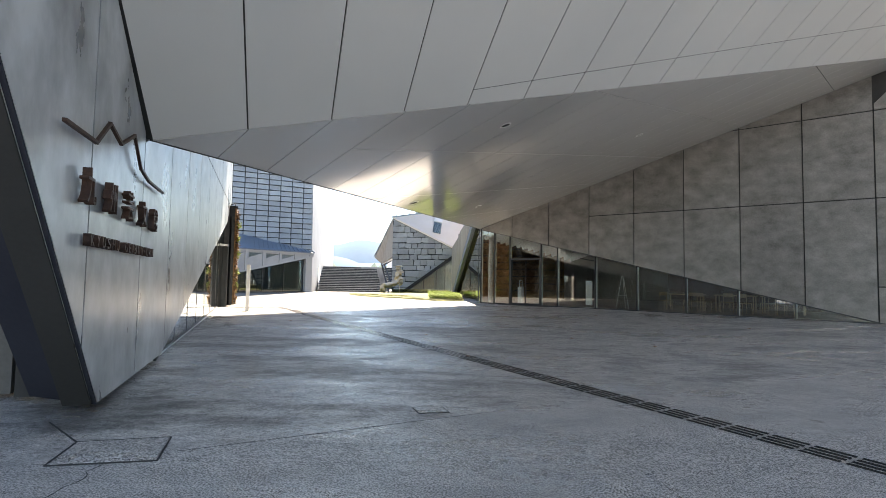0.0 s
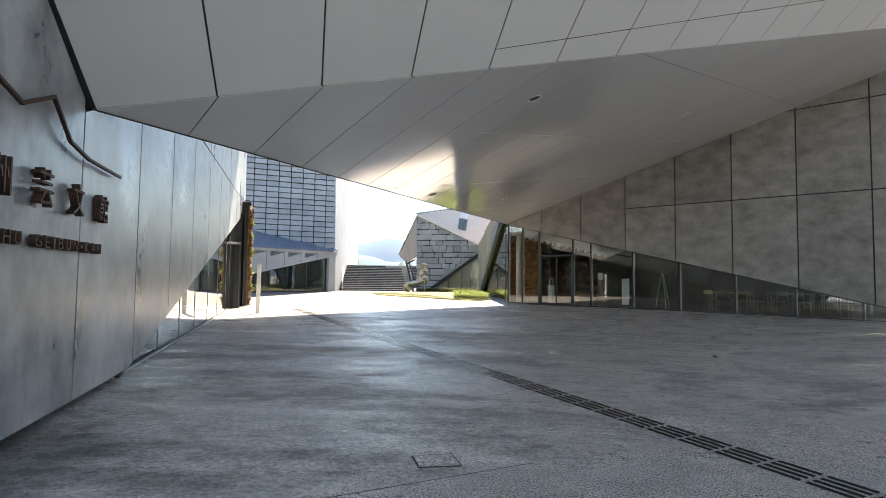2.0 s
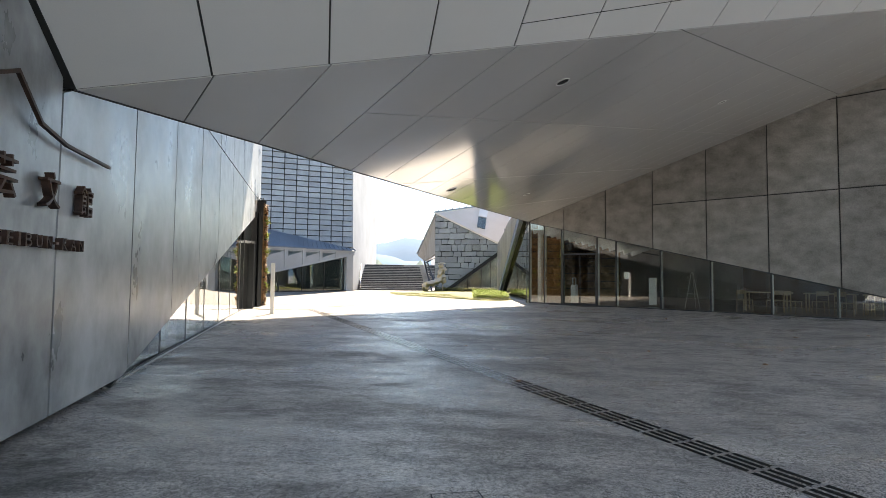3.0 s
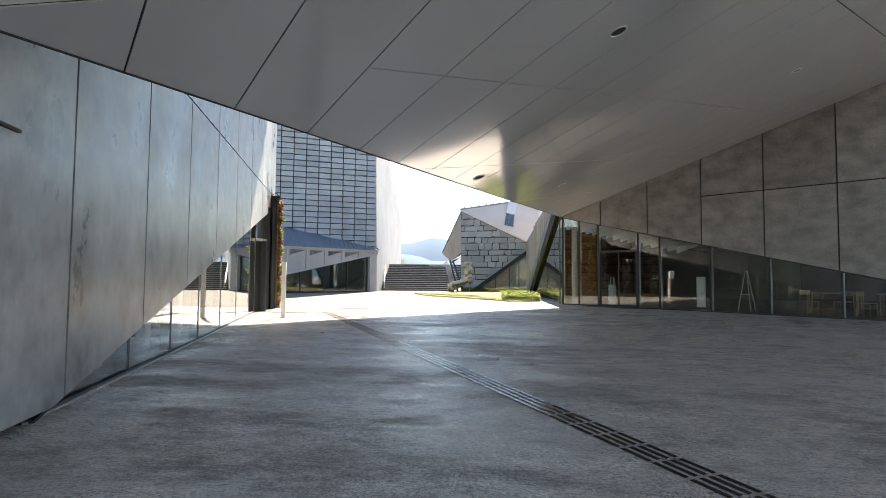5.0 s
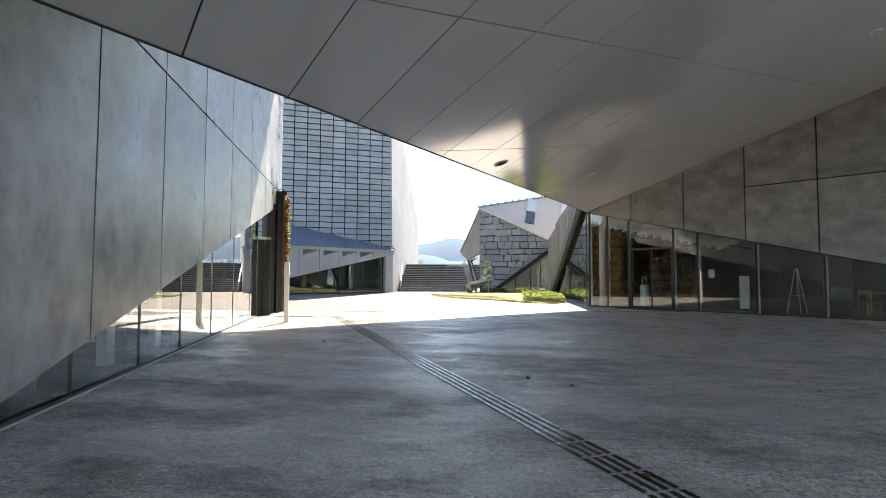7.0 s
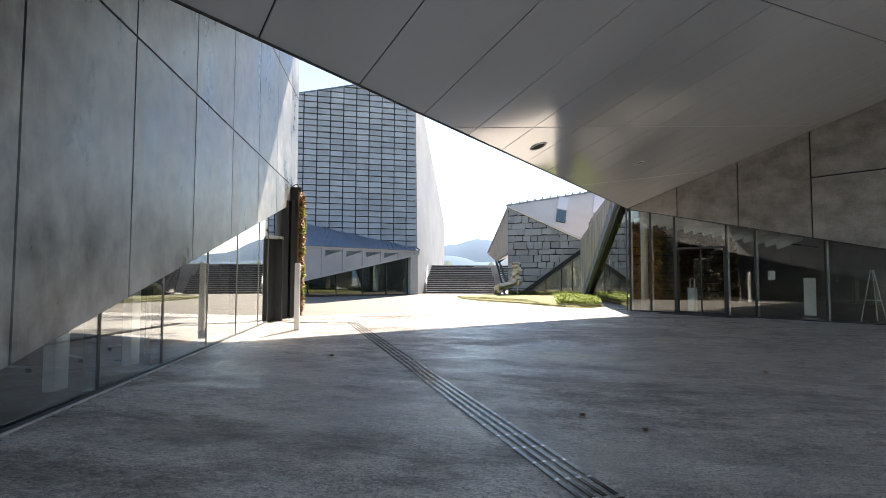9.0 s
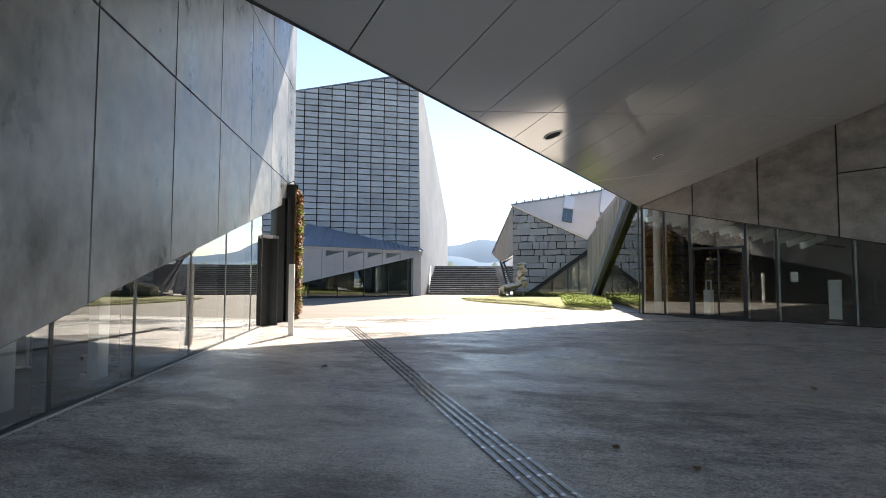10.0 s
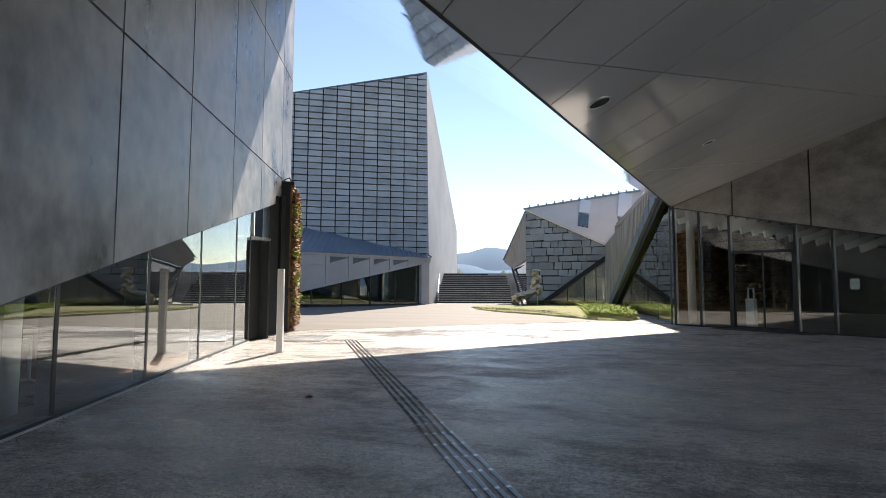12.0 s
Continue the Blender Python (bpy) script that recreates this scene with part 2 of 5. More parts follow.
# flat outlines in two coordinates: cutting, splitting and shrinking
def cut(poly, p, n):
    """The part of an outline on the side of the line through p to which n points."""
    out = []
    for i, a in enumerate(poly):
        b = poly[(i + 1) % len(poly)]
        da, db = (a[0] - p[0]) * n[0] + (a[1] - p[1]) * n[1], (b[0] - p[0]) * n[0] + (b[1] - p[1]) * n[1]
        if da >= 0:
            out.append(a)
        if da * db < 0:
            k = da / (da - db)
            out.append((a[0] + k * (b[0] - a[0]), a[1] + k * (b[1] - a[1])))
    return out


def area(poly):
    return sum(a[0] * b[1] - b[0] * a[1] for a, b in zip(poly, poly[1:] + poly[:1])) / 2


def split(polys, p, n):
    out = []
    for poly in polys:
        for k in (1, -1):
            c = cut(poly, p, (k * n[0], k * n[1]))
            if len(c) > 2 and abs(area(c)) > 1e-3:
                out.append(c)
    return out


def shrink(poly, g):
    """A convex outline, drawn in by g on every side."""
    if area(poly) < 0:
        poly = poly[::-1]
    res = poly
    for i, a in enumerate(poly):
        b = poly[(i + 1) % len(poly)]
        l = math.hypot(b[0] - a[0], b[1] - a[1])
        if l < 1e-4:
            continue
        n = (-(b[1] - a[1]) / l, (b[0] - a[0]) / l)
        res = cut(res, (a[0] + n[0] * g, a[1] + n[1] * g), n)
        if len(res) < 3:
            return None
    return res if abs(area(res)) > 1e-3 else None


class Plane:
    """A flat frame in space: an origin, two axes and the normal."""

    def __init__(self, o, u, v):
        self.o, self.u = Vector(o), Vector(u).normalized()
        self.n = self.u.cross(Vector(v)).normalized()
        self.v = self.n.cross(self.u).normalized()

    def at(self, a, b, off=0.0):
        return self.o + self.u * a + self.v * b + self.n * off

    def flat(self, p):
        d = Vector(p) - self.o
        return (d.dot(self.u), d.dot(self.v))


def lay(bm, plane, poly, front, back):
    """A panel from the depth back to the depth front along the plane's normal."""
    return slab(bm, [plane.at(a, b, back) for a, b in poly], plane.n * (front - back))

# ---- ground ----
KNOTS = [(-1600.0, -0.14), (-9.0, -0.14), (24.0, 0.091), (30.0, 0.091), (46.0, 0.0), (1600.0, 0.0)]


def rise(y):
    """Height of the gently sloping ground at y."""
    for (a, za), (b, zb) in zip(KNOTS, KNOTS[1:]):
        if y <= b:
            return za + (zb - za) * (y - a) / (b - a)
    return 0.0


bm = bmesh.new()
gx = [-1500, -300, -80, -30, -12, -4, 4, 12, 30, 80, 300, 1500]
gy = [-1500, -300, -60, -9, 0, 8, 16, 24, 30, 38, 46, 120, 400, 1500]
grid = [[bm.verts.new((x, y, rise(y))) for x in gx] for y in gy]
for r, q in zip(grid, grid[1:]):
    for i in range(len(gx) - 1):
        bm.faces.new((r[i], r[i + 1], q[i + 1], q[i]))
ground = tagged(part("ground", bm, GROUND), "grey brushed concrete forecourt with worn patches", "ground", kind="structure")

bm = bmesh.new()
COURT = [(-9.2, 23.0), (-0.3, 30.0), (1.1, 31.1), (1.1, 51.5), (-34, 51.5), (-34, 23.0)]
for lo_y, hi_y in ((22, 24), (24, 30), (30, 46), (46, 52)):
    piece = cut(cut(COURT, (0, lo_y), (0, 1)), (0, hi_y), (0, -1))
    slab(bm, [(x, y, rise(y)) for x, y in piece], (0, 0, 0.004))
tagged(part("pavement_court", bm, PLAZA), "sunlit tan concrete paving of the court", "pavement", kind="structure")

# ---- roof: three facets of metal panels ----
CL, APEX, PEAK = Vector((-3.76, 6.77, 2.98)), Vector((1.95, 28.56, 4.02)), Vector((-9.08, 25.09, 10.7))
EAVE = Vector((2.35, 30.34, 4.6))
FOLD = Vector((15.9, 17.25, 9.0))
RISE = Vector((0.251, -0.817, 0.519)).normalized()
A0, A1 = CL + RISE * 9, FOLD + RISE * 9


def facet(plane, corners, lines, gap, mat, name, label, thick=0.012):
    """A ceiling facet: its panels in one mesh, on a dark backing."""
    polys = [[plane.flat(c) for c in corners]]
    for p, n, *only in lines:
        keep = [q for q in polys if only and not only[0](sum(c[0] for c in q) / len(q), sum(c[1] for c in q) / len(q))]
        polys = keep + split([q for q in polys if q not in keep], p, n)
    bm = bmesh.new()
    for poly in polys:
        small = shrink(poly, gap)
        if small:
            lay(bm, plane, small, 0.0, thick)
    ob = tagged(part(name, bm, mat), label, "ceiling", kind="structure")
    bm = bmesh.new()
    lay(bm, plane, [plane.flat(c) for c in corners], thick, thick + 0.02)
    part("joint_backing", bm, JOINT, ob)
    return ob


def cross_line(plane, p, d):
    """A cutting line through p along d, both in space."""
    a, b = plane.flat(p), plane.flat(Vector(p) + Vector(d))
    return a, (-(b[1] - a[1]), b[0] - a[0])


pa = Plane(CL, FOLD - CL, RISE)
if pa.n.z < 0:
    pa = Plane(CL, CL - FOLD, RISE)
step = (FOLD - CL) * (1.0324 / (FOLD.x - CL.x))
lines_a = [cross_line(pa, CL + step * k, RISE) for k in range(1, 24)]
side = 1 if pa.u.x > 0 else -1
a, n = cross_line(pa, (0.43, 8.7, 4.4), Vector((11.17, 5.14, 3.81)))
lines_a.append((a, n, lambda m, _: m * side > 4.0 * step.length))
facet_a = facet(pa, [CL, FOLD, A1, A0], lines_a, 0.011, PANEL_A, "ceiling_front", "pale grey metal soffit panels rising over the entrance")

pb = Plane(CL, FOLD - CL, APEX - CL)
if pb.n.z < 0:
    pb = Plane(CL, CL - FOLD, APEX - CL)
nb = pb.n


def on_b(x, y):
    return Vector((x, y, CL.z - (nb.x * (x - CL.x) + nb.y * (y - CL.y)) / nb.z))


SEAM = on_b(-1.0, 10.96) - on_b(0, 10)
ALONG = on_b(1.0, 11.2) - on_b(0, 10)
RIM = (APEX - CL).normalized() * 1.31


def strip(u, v):
    """Which strip of panels, counted from the corner, a place of the soffit lies in."""
    d = pb.at(u, v) - CL
    det = step.x * SEAM.y - step.y * SEAM.x
    return (d.x * SEAM.y - d.y * SEAM.x) / det


lines_b = [cross_line(pb, CL + (step * 0.6 + RIM * 0.4) * k, SEAM) for k in range(1, 24)]
lines_b += [(*cross_line(pb, on_b(-1.6, 9.52), ALONG), lambda u, v: strip(u, v) > 3.0), cross_line(pb, on_b(3.62, 11.18), ALONG),
            cross_line(pb, on_b(10.43, 14.71), ALONG), cross_line(pb, on_b(-1.65, 14.08), ALONG), cross_line(pb, on_b(0.54, 21.42), ALONG)]
facet_b = facet(pb, [CL, FOLD, APEX], lines_b, 0.009, PANEL, "ceiling_soffit", "grey satin metal soffit panels with thin dark joints")

pc = Plane(CL, APEX - CL, PEAK - CL)
if pc.n.z < 0:
    pc = Plane(CL, CL - APEX, PEAK - CL)
lines_c = [cross_line(pc, CL + (APEX - CL) * (k / 7), (-0.5, 0.15, 0.36)) for k in range(1, 7)]
facet_c = facet(pc, [CL, APEX, EAVE, PEAK], lines_c, 0.004, MIRROR, "ceiling_outer", "mirror-polished outer roof facet reflecting sky and tower")
bm = bmesh.new()
beam(bm, CL + Vector((0, 0, 0.005)), APEX + Vector((0, 0, 0.005)), 0.03, 0.02)
beam(bm, CL + Vector((-0.03, -0.01, 0.03)), A0 + Vector((-0.03, -0.01, 0.03)), 0.12, 0.05)
part("edge_trim", bm, JOINT, facet_b)

bm = bmesh.new()
up = Vector((0, 0, 0.2))
v = {k: bm.verts.new(p + up * 2) for k, p in dict(a0=A0, a1=A1, f=FOLD + Vector((2, 1, 1)), peak=PEAK + Vector((0, 0.0, -0.32)), apex=EAVE + Vector((0, 0, -0.32))).items()}
w = bm.verts.new(PEAK + Vector((-2.5, -3, 2)))
x = bm.verts.new(CL + Vector((-2, 0, 1.2)))
bm.faces.new((v["a0"], v["a1"], w)), bm.faces.new((v["a1"], v["f"], v["peak"])), bm.faces.new((v["a1"], v["peak"], w)), bm.faces.new((v["f"], v["apex"], v["peak"]))
bm.faces.new((v["a0"], w, x)), bm.faces.new((w, v["peak"], x))
tagged(part("roof", bm, STEEL_D), "dark metal roof sheet above the folded soffit", "roof", kind="structure")

# ---- left wall with its glass strip ----
LU = Vector((-0.3168, 0.9485, 0))
pl = Plane((-3.788, 6.761, 0), LU, (0, 0, 1))      # its normal faces the passage


def ls(y):
    return (y - 6.77) / 0.9485


def wall_panels(plane, outline, ucuts, vcuts, mat, wall, depth=0.05, gap=0.014, skip=None):
    polys = [outline]
    for u in ucuts:
        polys = split(polys, (u, 0), (1, 0))
    for vv in vcuts:
        out = []
        for q in polys:
            mid = sum(c[0] for c in q) / len(q)
            out += split([q], (0, vv), (0, 1)) if not skip or not skip(mid, vv) else [q]
        polys = out
    for q in polys:
        q = shrink(q, gap)
        if q:
            bm = bmesh.new()
            lay(bm, plane, q, 0.0, -depth)
            part("panel", bm, mat, wall)


OUT_L = [[(-1.67, 0.03), (-0.12, 0.03), (-0.12, 3.05), (-7.4, 7.4), (-8.67, 7.4)], [(-0.12, 0.03), (1.72, 0.04), (18.2, 3.99), (18.2, 10.7), (-0.12, 2.93)]]
bm = bmesh.new()
for o in OUT_L:
    lay(bm, pl, o, -0.05, -0.28)
wall_left = tagged(part("wall_left", bm, JOINT), "smooth grey concrete panel wall with slanted lower edge", "wall", kind="structure")
LCUTS = [ls(y) for y in (4.65, 8.6, 10.55, 12.5, 14.52, 16.55, 18.65, 20.72, 22.8)]


def panels_left():
    for o in OUT_L:
        o = list(o)
        wall_panels(pl, o, [c for c in LCUTS], [4.35, 7.6], CONC_L, wall_left, gap=0.017)


bm = bmesh.new()
back = Vector((-0.87, 0.31, 0))
p0, p1 = pl.at(-1.68, 0.03, -0.004), pl.at(-8.69, 7.42, -0.004)
slab(bm, [p0, p1, p1 + back, p0 + back], LU * 0.12)
part("wall_end", bm, NAVY, wall_left, "dark blue-grey metal end face")
bm = bmesh.new()
lay(bm, pl, [(-1.0, 0.0), (2.2, 0.0), (2.2, 0.35), (-1.0, 0.35)], -0.3, -0.9)
part("foot", bm, JOINT, wall_left)

GU = Vector((-0.338, 1.0, 0))
pg = Plane((-4.655, 9.0, 0), GU, (0, 0, 1))
LEN_G = 12.1


def glass_top(a):
    p = pg.at(a, 0)
    s = (p - pl.o).dot(LU)
    return 3.99 + (s - 18.2) * 0.2396


glazing_left = thing("window_1", 0, 0, 0, 0, "frameless glazing strip under a slanted concrete wall", "window", kind="structure")
posts = [-0.9, 1.44, 3.24, 5.0, 6.98, 8.94, 11.0, 12.1]
for a, b in zip(posts, posts[1:]):
    bm = bmesh.new()
    lay(bm, pg, [(a + 0.032, 0.07), (b - 0.032, 0.07), (b - 0.032, glass_top(b)), (a + 0.032, max(0.075, glass_top(a)))], 0.0, -0.016)
    part("pane", bm, CLEAR, glazing_left).visible_shadow = False
for a in posts[1:]:
    bm = bmesh.new()
    lay(bm, pg, [(a - 0.03, 0.0), (a + 0.03, 0.0), (a + 0.03, glass_top(a)), (a - 0.03, glass_top(a))], 0.006, -0.16)
    post = part("mullion", bm, STEEL_D, glazing_left)
    bm = bmesh.new()
    lay(bm, pg, [(a - 0.3, 0.1), (a - 0.04, 0.1), (a - 0.04, glass_top(a)), (a - 0.3, glass_top(a - 0.3))], -0.3, -0.42)
    if 0.4 < glass_top(a - 0.3) < 1.6:
        part("fin", bm, STEEL_L, post, "pale steel column behind the glass")
    else:
        bm.free()
bm = bmesh.new()
lay(bm, pg, [(-1, rise(8) - 0.02), (posts[-1], rise(21) - 0.02), (posts[-1], rise(21) + 0.05), (-1, rise(8) + 0.05)], 0.02, -0.1)
part("sill", bm, STEEL_D, glazing_left)
bm = bmesh.new()
lay(bm, pg, [(-1, rise(8) - 0.02), (posts[-1], rise(21) - 0.02), (posts[-1], rise(21) + 0.018), (-1, rise(8) + 0.018)], 0.045, 0.022)
part("sill_lip", bm, STEEL_L, glazing_left, "pale steel lip along the foot")
bm = bmesh.new()
under = []
for s, deep in ((1.45, 0.0), (18.1, 0.0)):
    p = pl.at(s, 3.99 + (s - 18.2) * 0.2396, -0.02)
    a = pg.flat(p)[0]
    under += [p, pg.at(a, p.z, -0.12)] if s < 5 else [pg.at(a, p.z, -0.12), p]
slab(bm, under, (0, 0, 0.03))
part("head_frame", bm, STEEL_D, glazing_left)

# the room behind it
bm = bmesh.new()
lay(bm, pg, [(-3, rise(7.4) - 0.02), (LEN_G + 6, rise(28) - 0.02), (LEN_G + 6, rise(28) + 0.03), (-3, rise(7.4) + 0.03)], -0.12, -7)
room_left = tagged(part("floor_left_room", bm, WOOD), "brown timber floor of the dim left room", "floor", kind="structure")
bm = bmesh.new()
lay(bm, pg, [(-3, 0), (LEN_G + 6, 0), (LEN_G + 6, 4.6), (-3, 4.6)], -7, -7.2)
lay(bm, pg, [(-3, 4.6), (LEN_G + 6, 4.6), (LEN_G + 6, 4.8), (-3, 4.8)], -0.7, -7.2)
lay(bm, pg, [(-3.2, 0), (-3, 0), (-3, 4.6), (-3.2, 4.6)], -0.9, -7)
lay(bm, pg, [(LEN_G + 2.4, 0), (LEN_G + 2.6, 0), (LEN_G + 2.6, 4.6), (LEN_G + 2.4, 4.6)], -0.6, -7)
tagged(part("wall_left_room", bm, DIM), "plaster walls of the left room, dimness painted into their dark grey", "wall", kind="structure")

# ---- right wall with its curtain glazing ----
RU = Vector((0.7785, -0.6276, 0))
pr = Plane((3.486, 27.251, 0), RU, (0, 0, 1))


def rp(d, z):
    return (d, z)


OUT_R = [rp(-1.88, 3.955), rp(14.69, 0.03), rp(24, 0.03), rp(24, 17.1), rp(15.96, 9.13), rp(-1.88, 4.045)]
bm = bmesh.new()
lay(bm, pr, OUT_R, -0.05, -0.35)
lay(bm, pr, [rp(-1.95, 3.96), rp(24, 11.3), rp(24, 17.2), rp(15.5, 10.2), rp(-1.95, 5.3)], -0.12, -0.35)
wall_right = tagged(part("wall_right", bm, JOINT), "weathered exposed concrete wall in large panels", "wall", kind="structure")


def panels_right():
    wall_panels(pr, list(OUT_R), [2.062 * k for k in range(0, 12)], [1.3, 4.33, 7.37, 10.4], CONC_R, wall_right, gap=0.021,
                skip=lambda m, z: (z < 2 and m < 14.3) or (z == 4.33 and m < 4.1))


glazing_right = thing("window_2", 0, 0, 0, 0, "tall curtain glazing under a slanted concrete wall", "window", kind="structure")


def r_top(d):
    return max(0.06, 3.501 - 0.2383 * d)


PD = [-1.95, -1.1, -0.17, 1.62, 2.5, 4.4, 6.29, 8.29, 10.19, 12.06, 14.3]
for i, (a, b) in enumerate(zip(PD, PD[1:])):
    lo = 2.42 if i == 2 else 0.05
    bm = bmesh.new()
    lay(bm, pr, [rp(a + 0.02, lo), rp(b - 0.02, lo), rp(b - 0.02, r_top(b)), rp(a + 0.02, r_top(a))], -0.1, -0.116)
    part("pane", bm, CLEAR, glazing_right).visible_shadow = False
for d in PD[:-1]:
    bm = bmesh.new()
    lay(bm, pr, [rp(d - 0.025, 0), rp(d + 0.025, 0), rp(d + 0.025, r_top(d)), rp(d - 0.025, r_top(d))], -0.07, -0.2)
    post = part("mullion", bm, STEEL_D, glazing_right)
    bm = bmesh.new()
    lay(bm, pr, [rp(d + 0.03, 0.1), rp(d + 0.05, 0.1), rp(d + 0.05, r_top(d) - 0.02), rp(d + 0.03, r_top(d) - 0.02)], -0.13, -0.22)
    part("fin", bm, STEEL_L, post, "pale steel fin behind the glass")
bm = bmesh.new()
lay(bm, pr, [rp(-1.95, 0), rp(14.6, 0), rp(14.6, rise(18.1) + 0.04), rp(-1.95, 0.091 + 0.05)], -0.06, -0.2)
part("sill", bm, STEEL_D, glazing_right)
bm = bmesh.new()
lay(bm, pr, [rp(-1.95, 3.965), rp(14.6, 0.02), rp(14.6, 0.08), rp(-1.95, 4.03)], -0.04, -0.2)
part("head_frame", bm, STEEL_D, glazing_right)

door_right = thing("door_1", 0, 0, 0, 0, "double glass entrance door in dark steel frame", "door", kind="structure")
bm = bmesh.new()
lay(bm, pr, [rp(-0.17, 2.36), rp(1.62, 2.36), rp(1.62, 2.43), rp(-0.17, 2.43)], -0.06, -0.22)
for a, b in ((-0.15, -0.07), (1.53, 1.6)):
    lay(bm, pr, [rp(a, 0.0), rp(b, 0.0), rp(b, 2.36), rp(a, 2.36)], -0.07, -0.2)
part("door_frame", bm, STEEL_D, door_right)
for a, b in ((-0.06, 0.72), (0.745, 1.52)):
    bm = bmesh.new()
    lay(bm, pr, [rp(a, 0.19), rp(b, 0.19), rp(b, 2.35), rp(a, 2.35)], -0.12, -0.135)
    leaf = part("door_leaf", bm, CLEAR, door_right)
    leaf.visible_shadow = False
    bm = bmesh.new()
    lay(bm, pr, [rp(a, 0.1), rp(b, 0.1), rp(b, 0.19), rp(a, 0.19)], -0.11, -0.145)
    lay(bm, pr, [rp(a, 0.19), rp(a + 0.03, 0.19), rp(a + 0.03, 2.35), rp(a, 2.35)], -0.11, -0.145)
    part("rail", bm, STEEL_D, leaf)
bm = bmesh.new()
lay(bm, pr, [rp(-0.5, 0.094), rp(2.2, 0.094), rp(2.2, 0.104), rp(-0.5, 0.104)], 0.55, -0.02)
tagged(part("door_mat", bm, JOINT), "black rubber door mat before the glass door", "mat")

# the room behind it
ROOM = [(2.1, 28.6), (19.0, 14.9), (25.5, 23.0), (9.5, 43.0), (1.2, 43.0)]
bm = bmesh.new()
slab(bm, [(x, y, 0.06) for x, y in ROOM], (0, 0, 0.042))
tagged(part("floor_right_room", bm, WOOD), "dark timber floor of the lobby", "floor", kind="structure")
bm = bmesh.new()
for (xa, ya), (xb, yb) in zip(ROOM[1:], ROOM[2:]):
    beam(bm, (xa, ya, 2.5), (xb, yb, 2.5), 0.25, 5.0)
back = bmesh.new()
lay(back, pr, [(5.6, 0.103), (14.5, 0.103), (14.5, 2.5), (5.6, 2.5)], -7.0, -7.2)
tagged(part("wall_lobby_lining", back, TIMBER), "reddish-brown timber lining at the back of the lobby", "wall", kind="structure")
tagged(part("wall_right_room", bm, LOBBY), "plain plaster walls of the dim lobby", "wall", kind="structure")
bm = bmesh.new()
slab(bm, [(1.6, 32.0, 4.95), (2.1, 28.9, 4.95), (3.7, 27.6, 4.95), (19.0, 15.2, 4.95), (25.5, 23.0, 4.95), (9.5, 43.0, 4.95), (1.3, 43.0, 4.95)], (0, 0, 0.2))
tagged(part("ceiling_right_room", bm, LOBBY), "plain plaster lobby ceiling", "ceiling", kind="structure")

outer = thing("window_3", -6.2, 5.2, 0, 0, "dark framed window beside the wall end", "window", kind="structure")
part("pane", boxes(((0, 0, 0.45), (0.02, 4.5, 2.6))), TINT, outer)
part("plinth", boxes(((-0.1, 0, 0), (0.06, 4.5, 0.42))), STEEL_D, outer)
part("rail", boxes(((0.02, 0, 0.42), (0.09, 4.5, 0.46))), STEEL_L, outer)
part("backing", boxes(((-0.3, 0, 0.0), (-0.1, 4.5, 4.5))), WOOD, outer)

# ---- tower with its stone skin ----
TC = Vector((-11.75, 48.38, 0))
TL = Vector((-0.885, -0.466, 0)).normalized()
pt = Plane(TC, TL * -1, (0, 0, 1))                # first coordinate is minus the run to the left
TOP_T = [(0.28, 17.7), (-9.75, 15.3), (-12.5, 14.65)]
tower = thing("stone_tower", TC.x, TC.y, 0, 0, "tall angular tower clad in rough grey stone slabs", "building")


def tw(bm, plane, poly, front, back):
    """Laid in the tower's own frame."""
    return slab(bm, [plane.at(a, b, back) - TC for a, b in poly], plane.n * (front - back))


FAR = Vector((-13.85, 67.84, 0))
bm = bmesh.new()
tw(bm, pt, [(0, 0), (-0.28, 17.62), (-12.5, 14.6), (-12.5, 0)], -0.06, -0.5)
part("wall", bm, BACK_S, tower)
ps = Plane(TC, FAR - TC, (0, 0, 1))
L2 = (FAR - TC).length
bm = bmesh.new()
slab(bm, [ps.at(0.0, 0) - TC, ps.at(L2, 0) - TC, ps.at(L2, 7.46) - TC, pt.at(-0.28, 17.7) - TC], ps.n * -0.4)
part("side_wall", bm, RENDER_W, tower, "smooth pale grey rendered side wall")
bm = bmesh.new()
slab(bm, [pt.at(-0.28, 17.72) - TC, pt.at(-12.5, 14.65) - TC, pt.at(-12.5, 14.65) - TC + Vector((-3, 5, -4)), ps.at(L2, 7.5) - TC], (0, 0, 0.06))
part("roof", bm, BLUE_R, tower)
# the lean-to before the tower
WG = Vector((-5.3, -9.2, 0)).normalized()
pw = Plane(TC, WG * -1, (0, 0, 1))
bm = bmesh.new()
r0, r1 = pt.at(-0.1, 3.66), pt.at(-9.3, 5.5)
e0, e1 = pw.at(0.15, 3.48, 0.12), pw.at(-12.3, 3.40, 0.12)
nseg = 26
for k in range(nseg):
    a, b = k / nseg, (k + 1) / nseg
    slab(bm, [r0.lerp(r1, a) - TC, r0.lerp(r1, b) - TC, e0.lerp(e1, b) - TC, e0.lerp(e1, a) - TC], (0, 0, 0.04))
    slab(bm, [r0.lerp(r1, a) - TC, r0.lerp(r1, a + 0.004) - TC, e0.lerp(e1, a + 0.004) - TC, e0.lerp(e1, a) - TC], (0, 0, 0.1))
part("canopy_roof", bm, BLUE_R, tower, "blue-grey standing-seam metal roof")
bm = bmesh.new()
BAND = [(0.1, 3.42), (0.1, 3.14), (-12.2, 0.75), (-12.2, 3.36)]
tw(bm, pw, BAND, 0.0, -0.1)
band = part("band", bm, RENDER_W, tower, "pale glazed band with white frames")
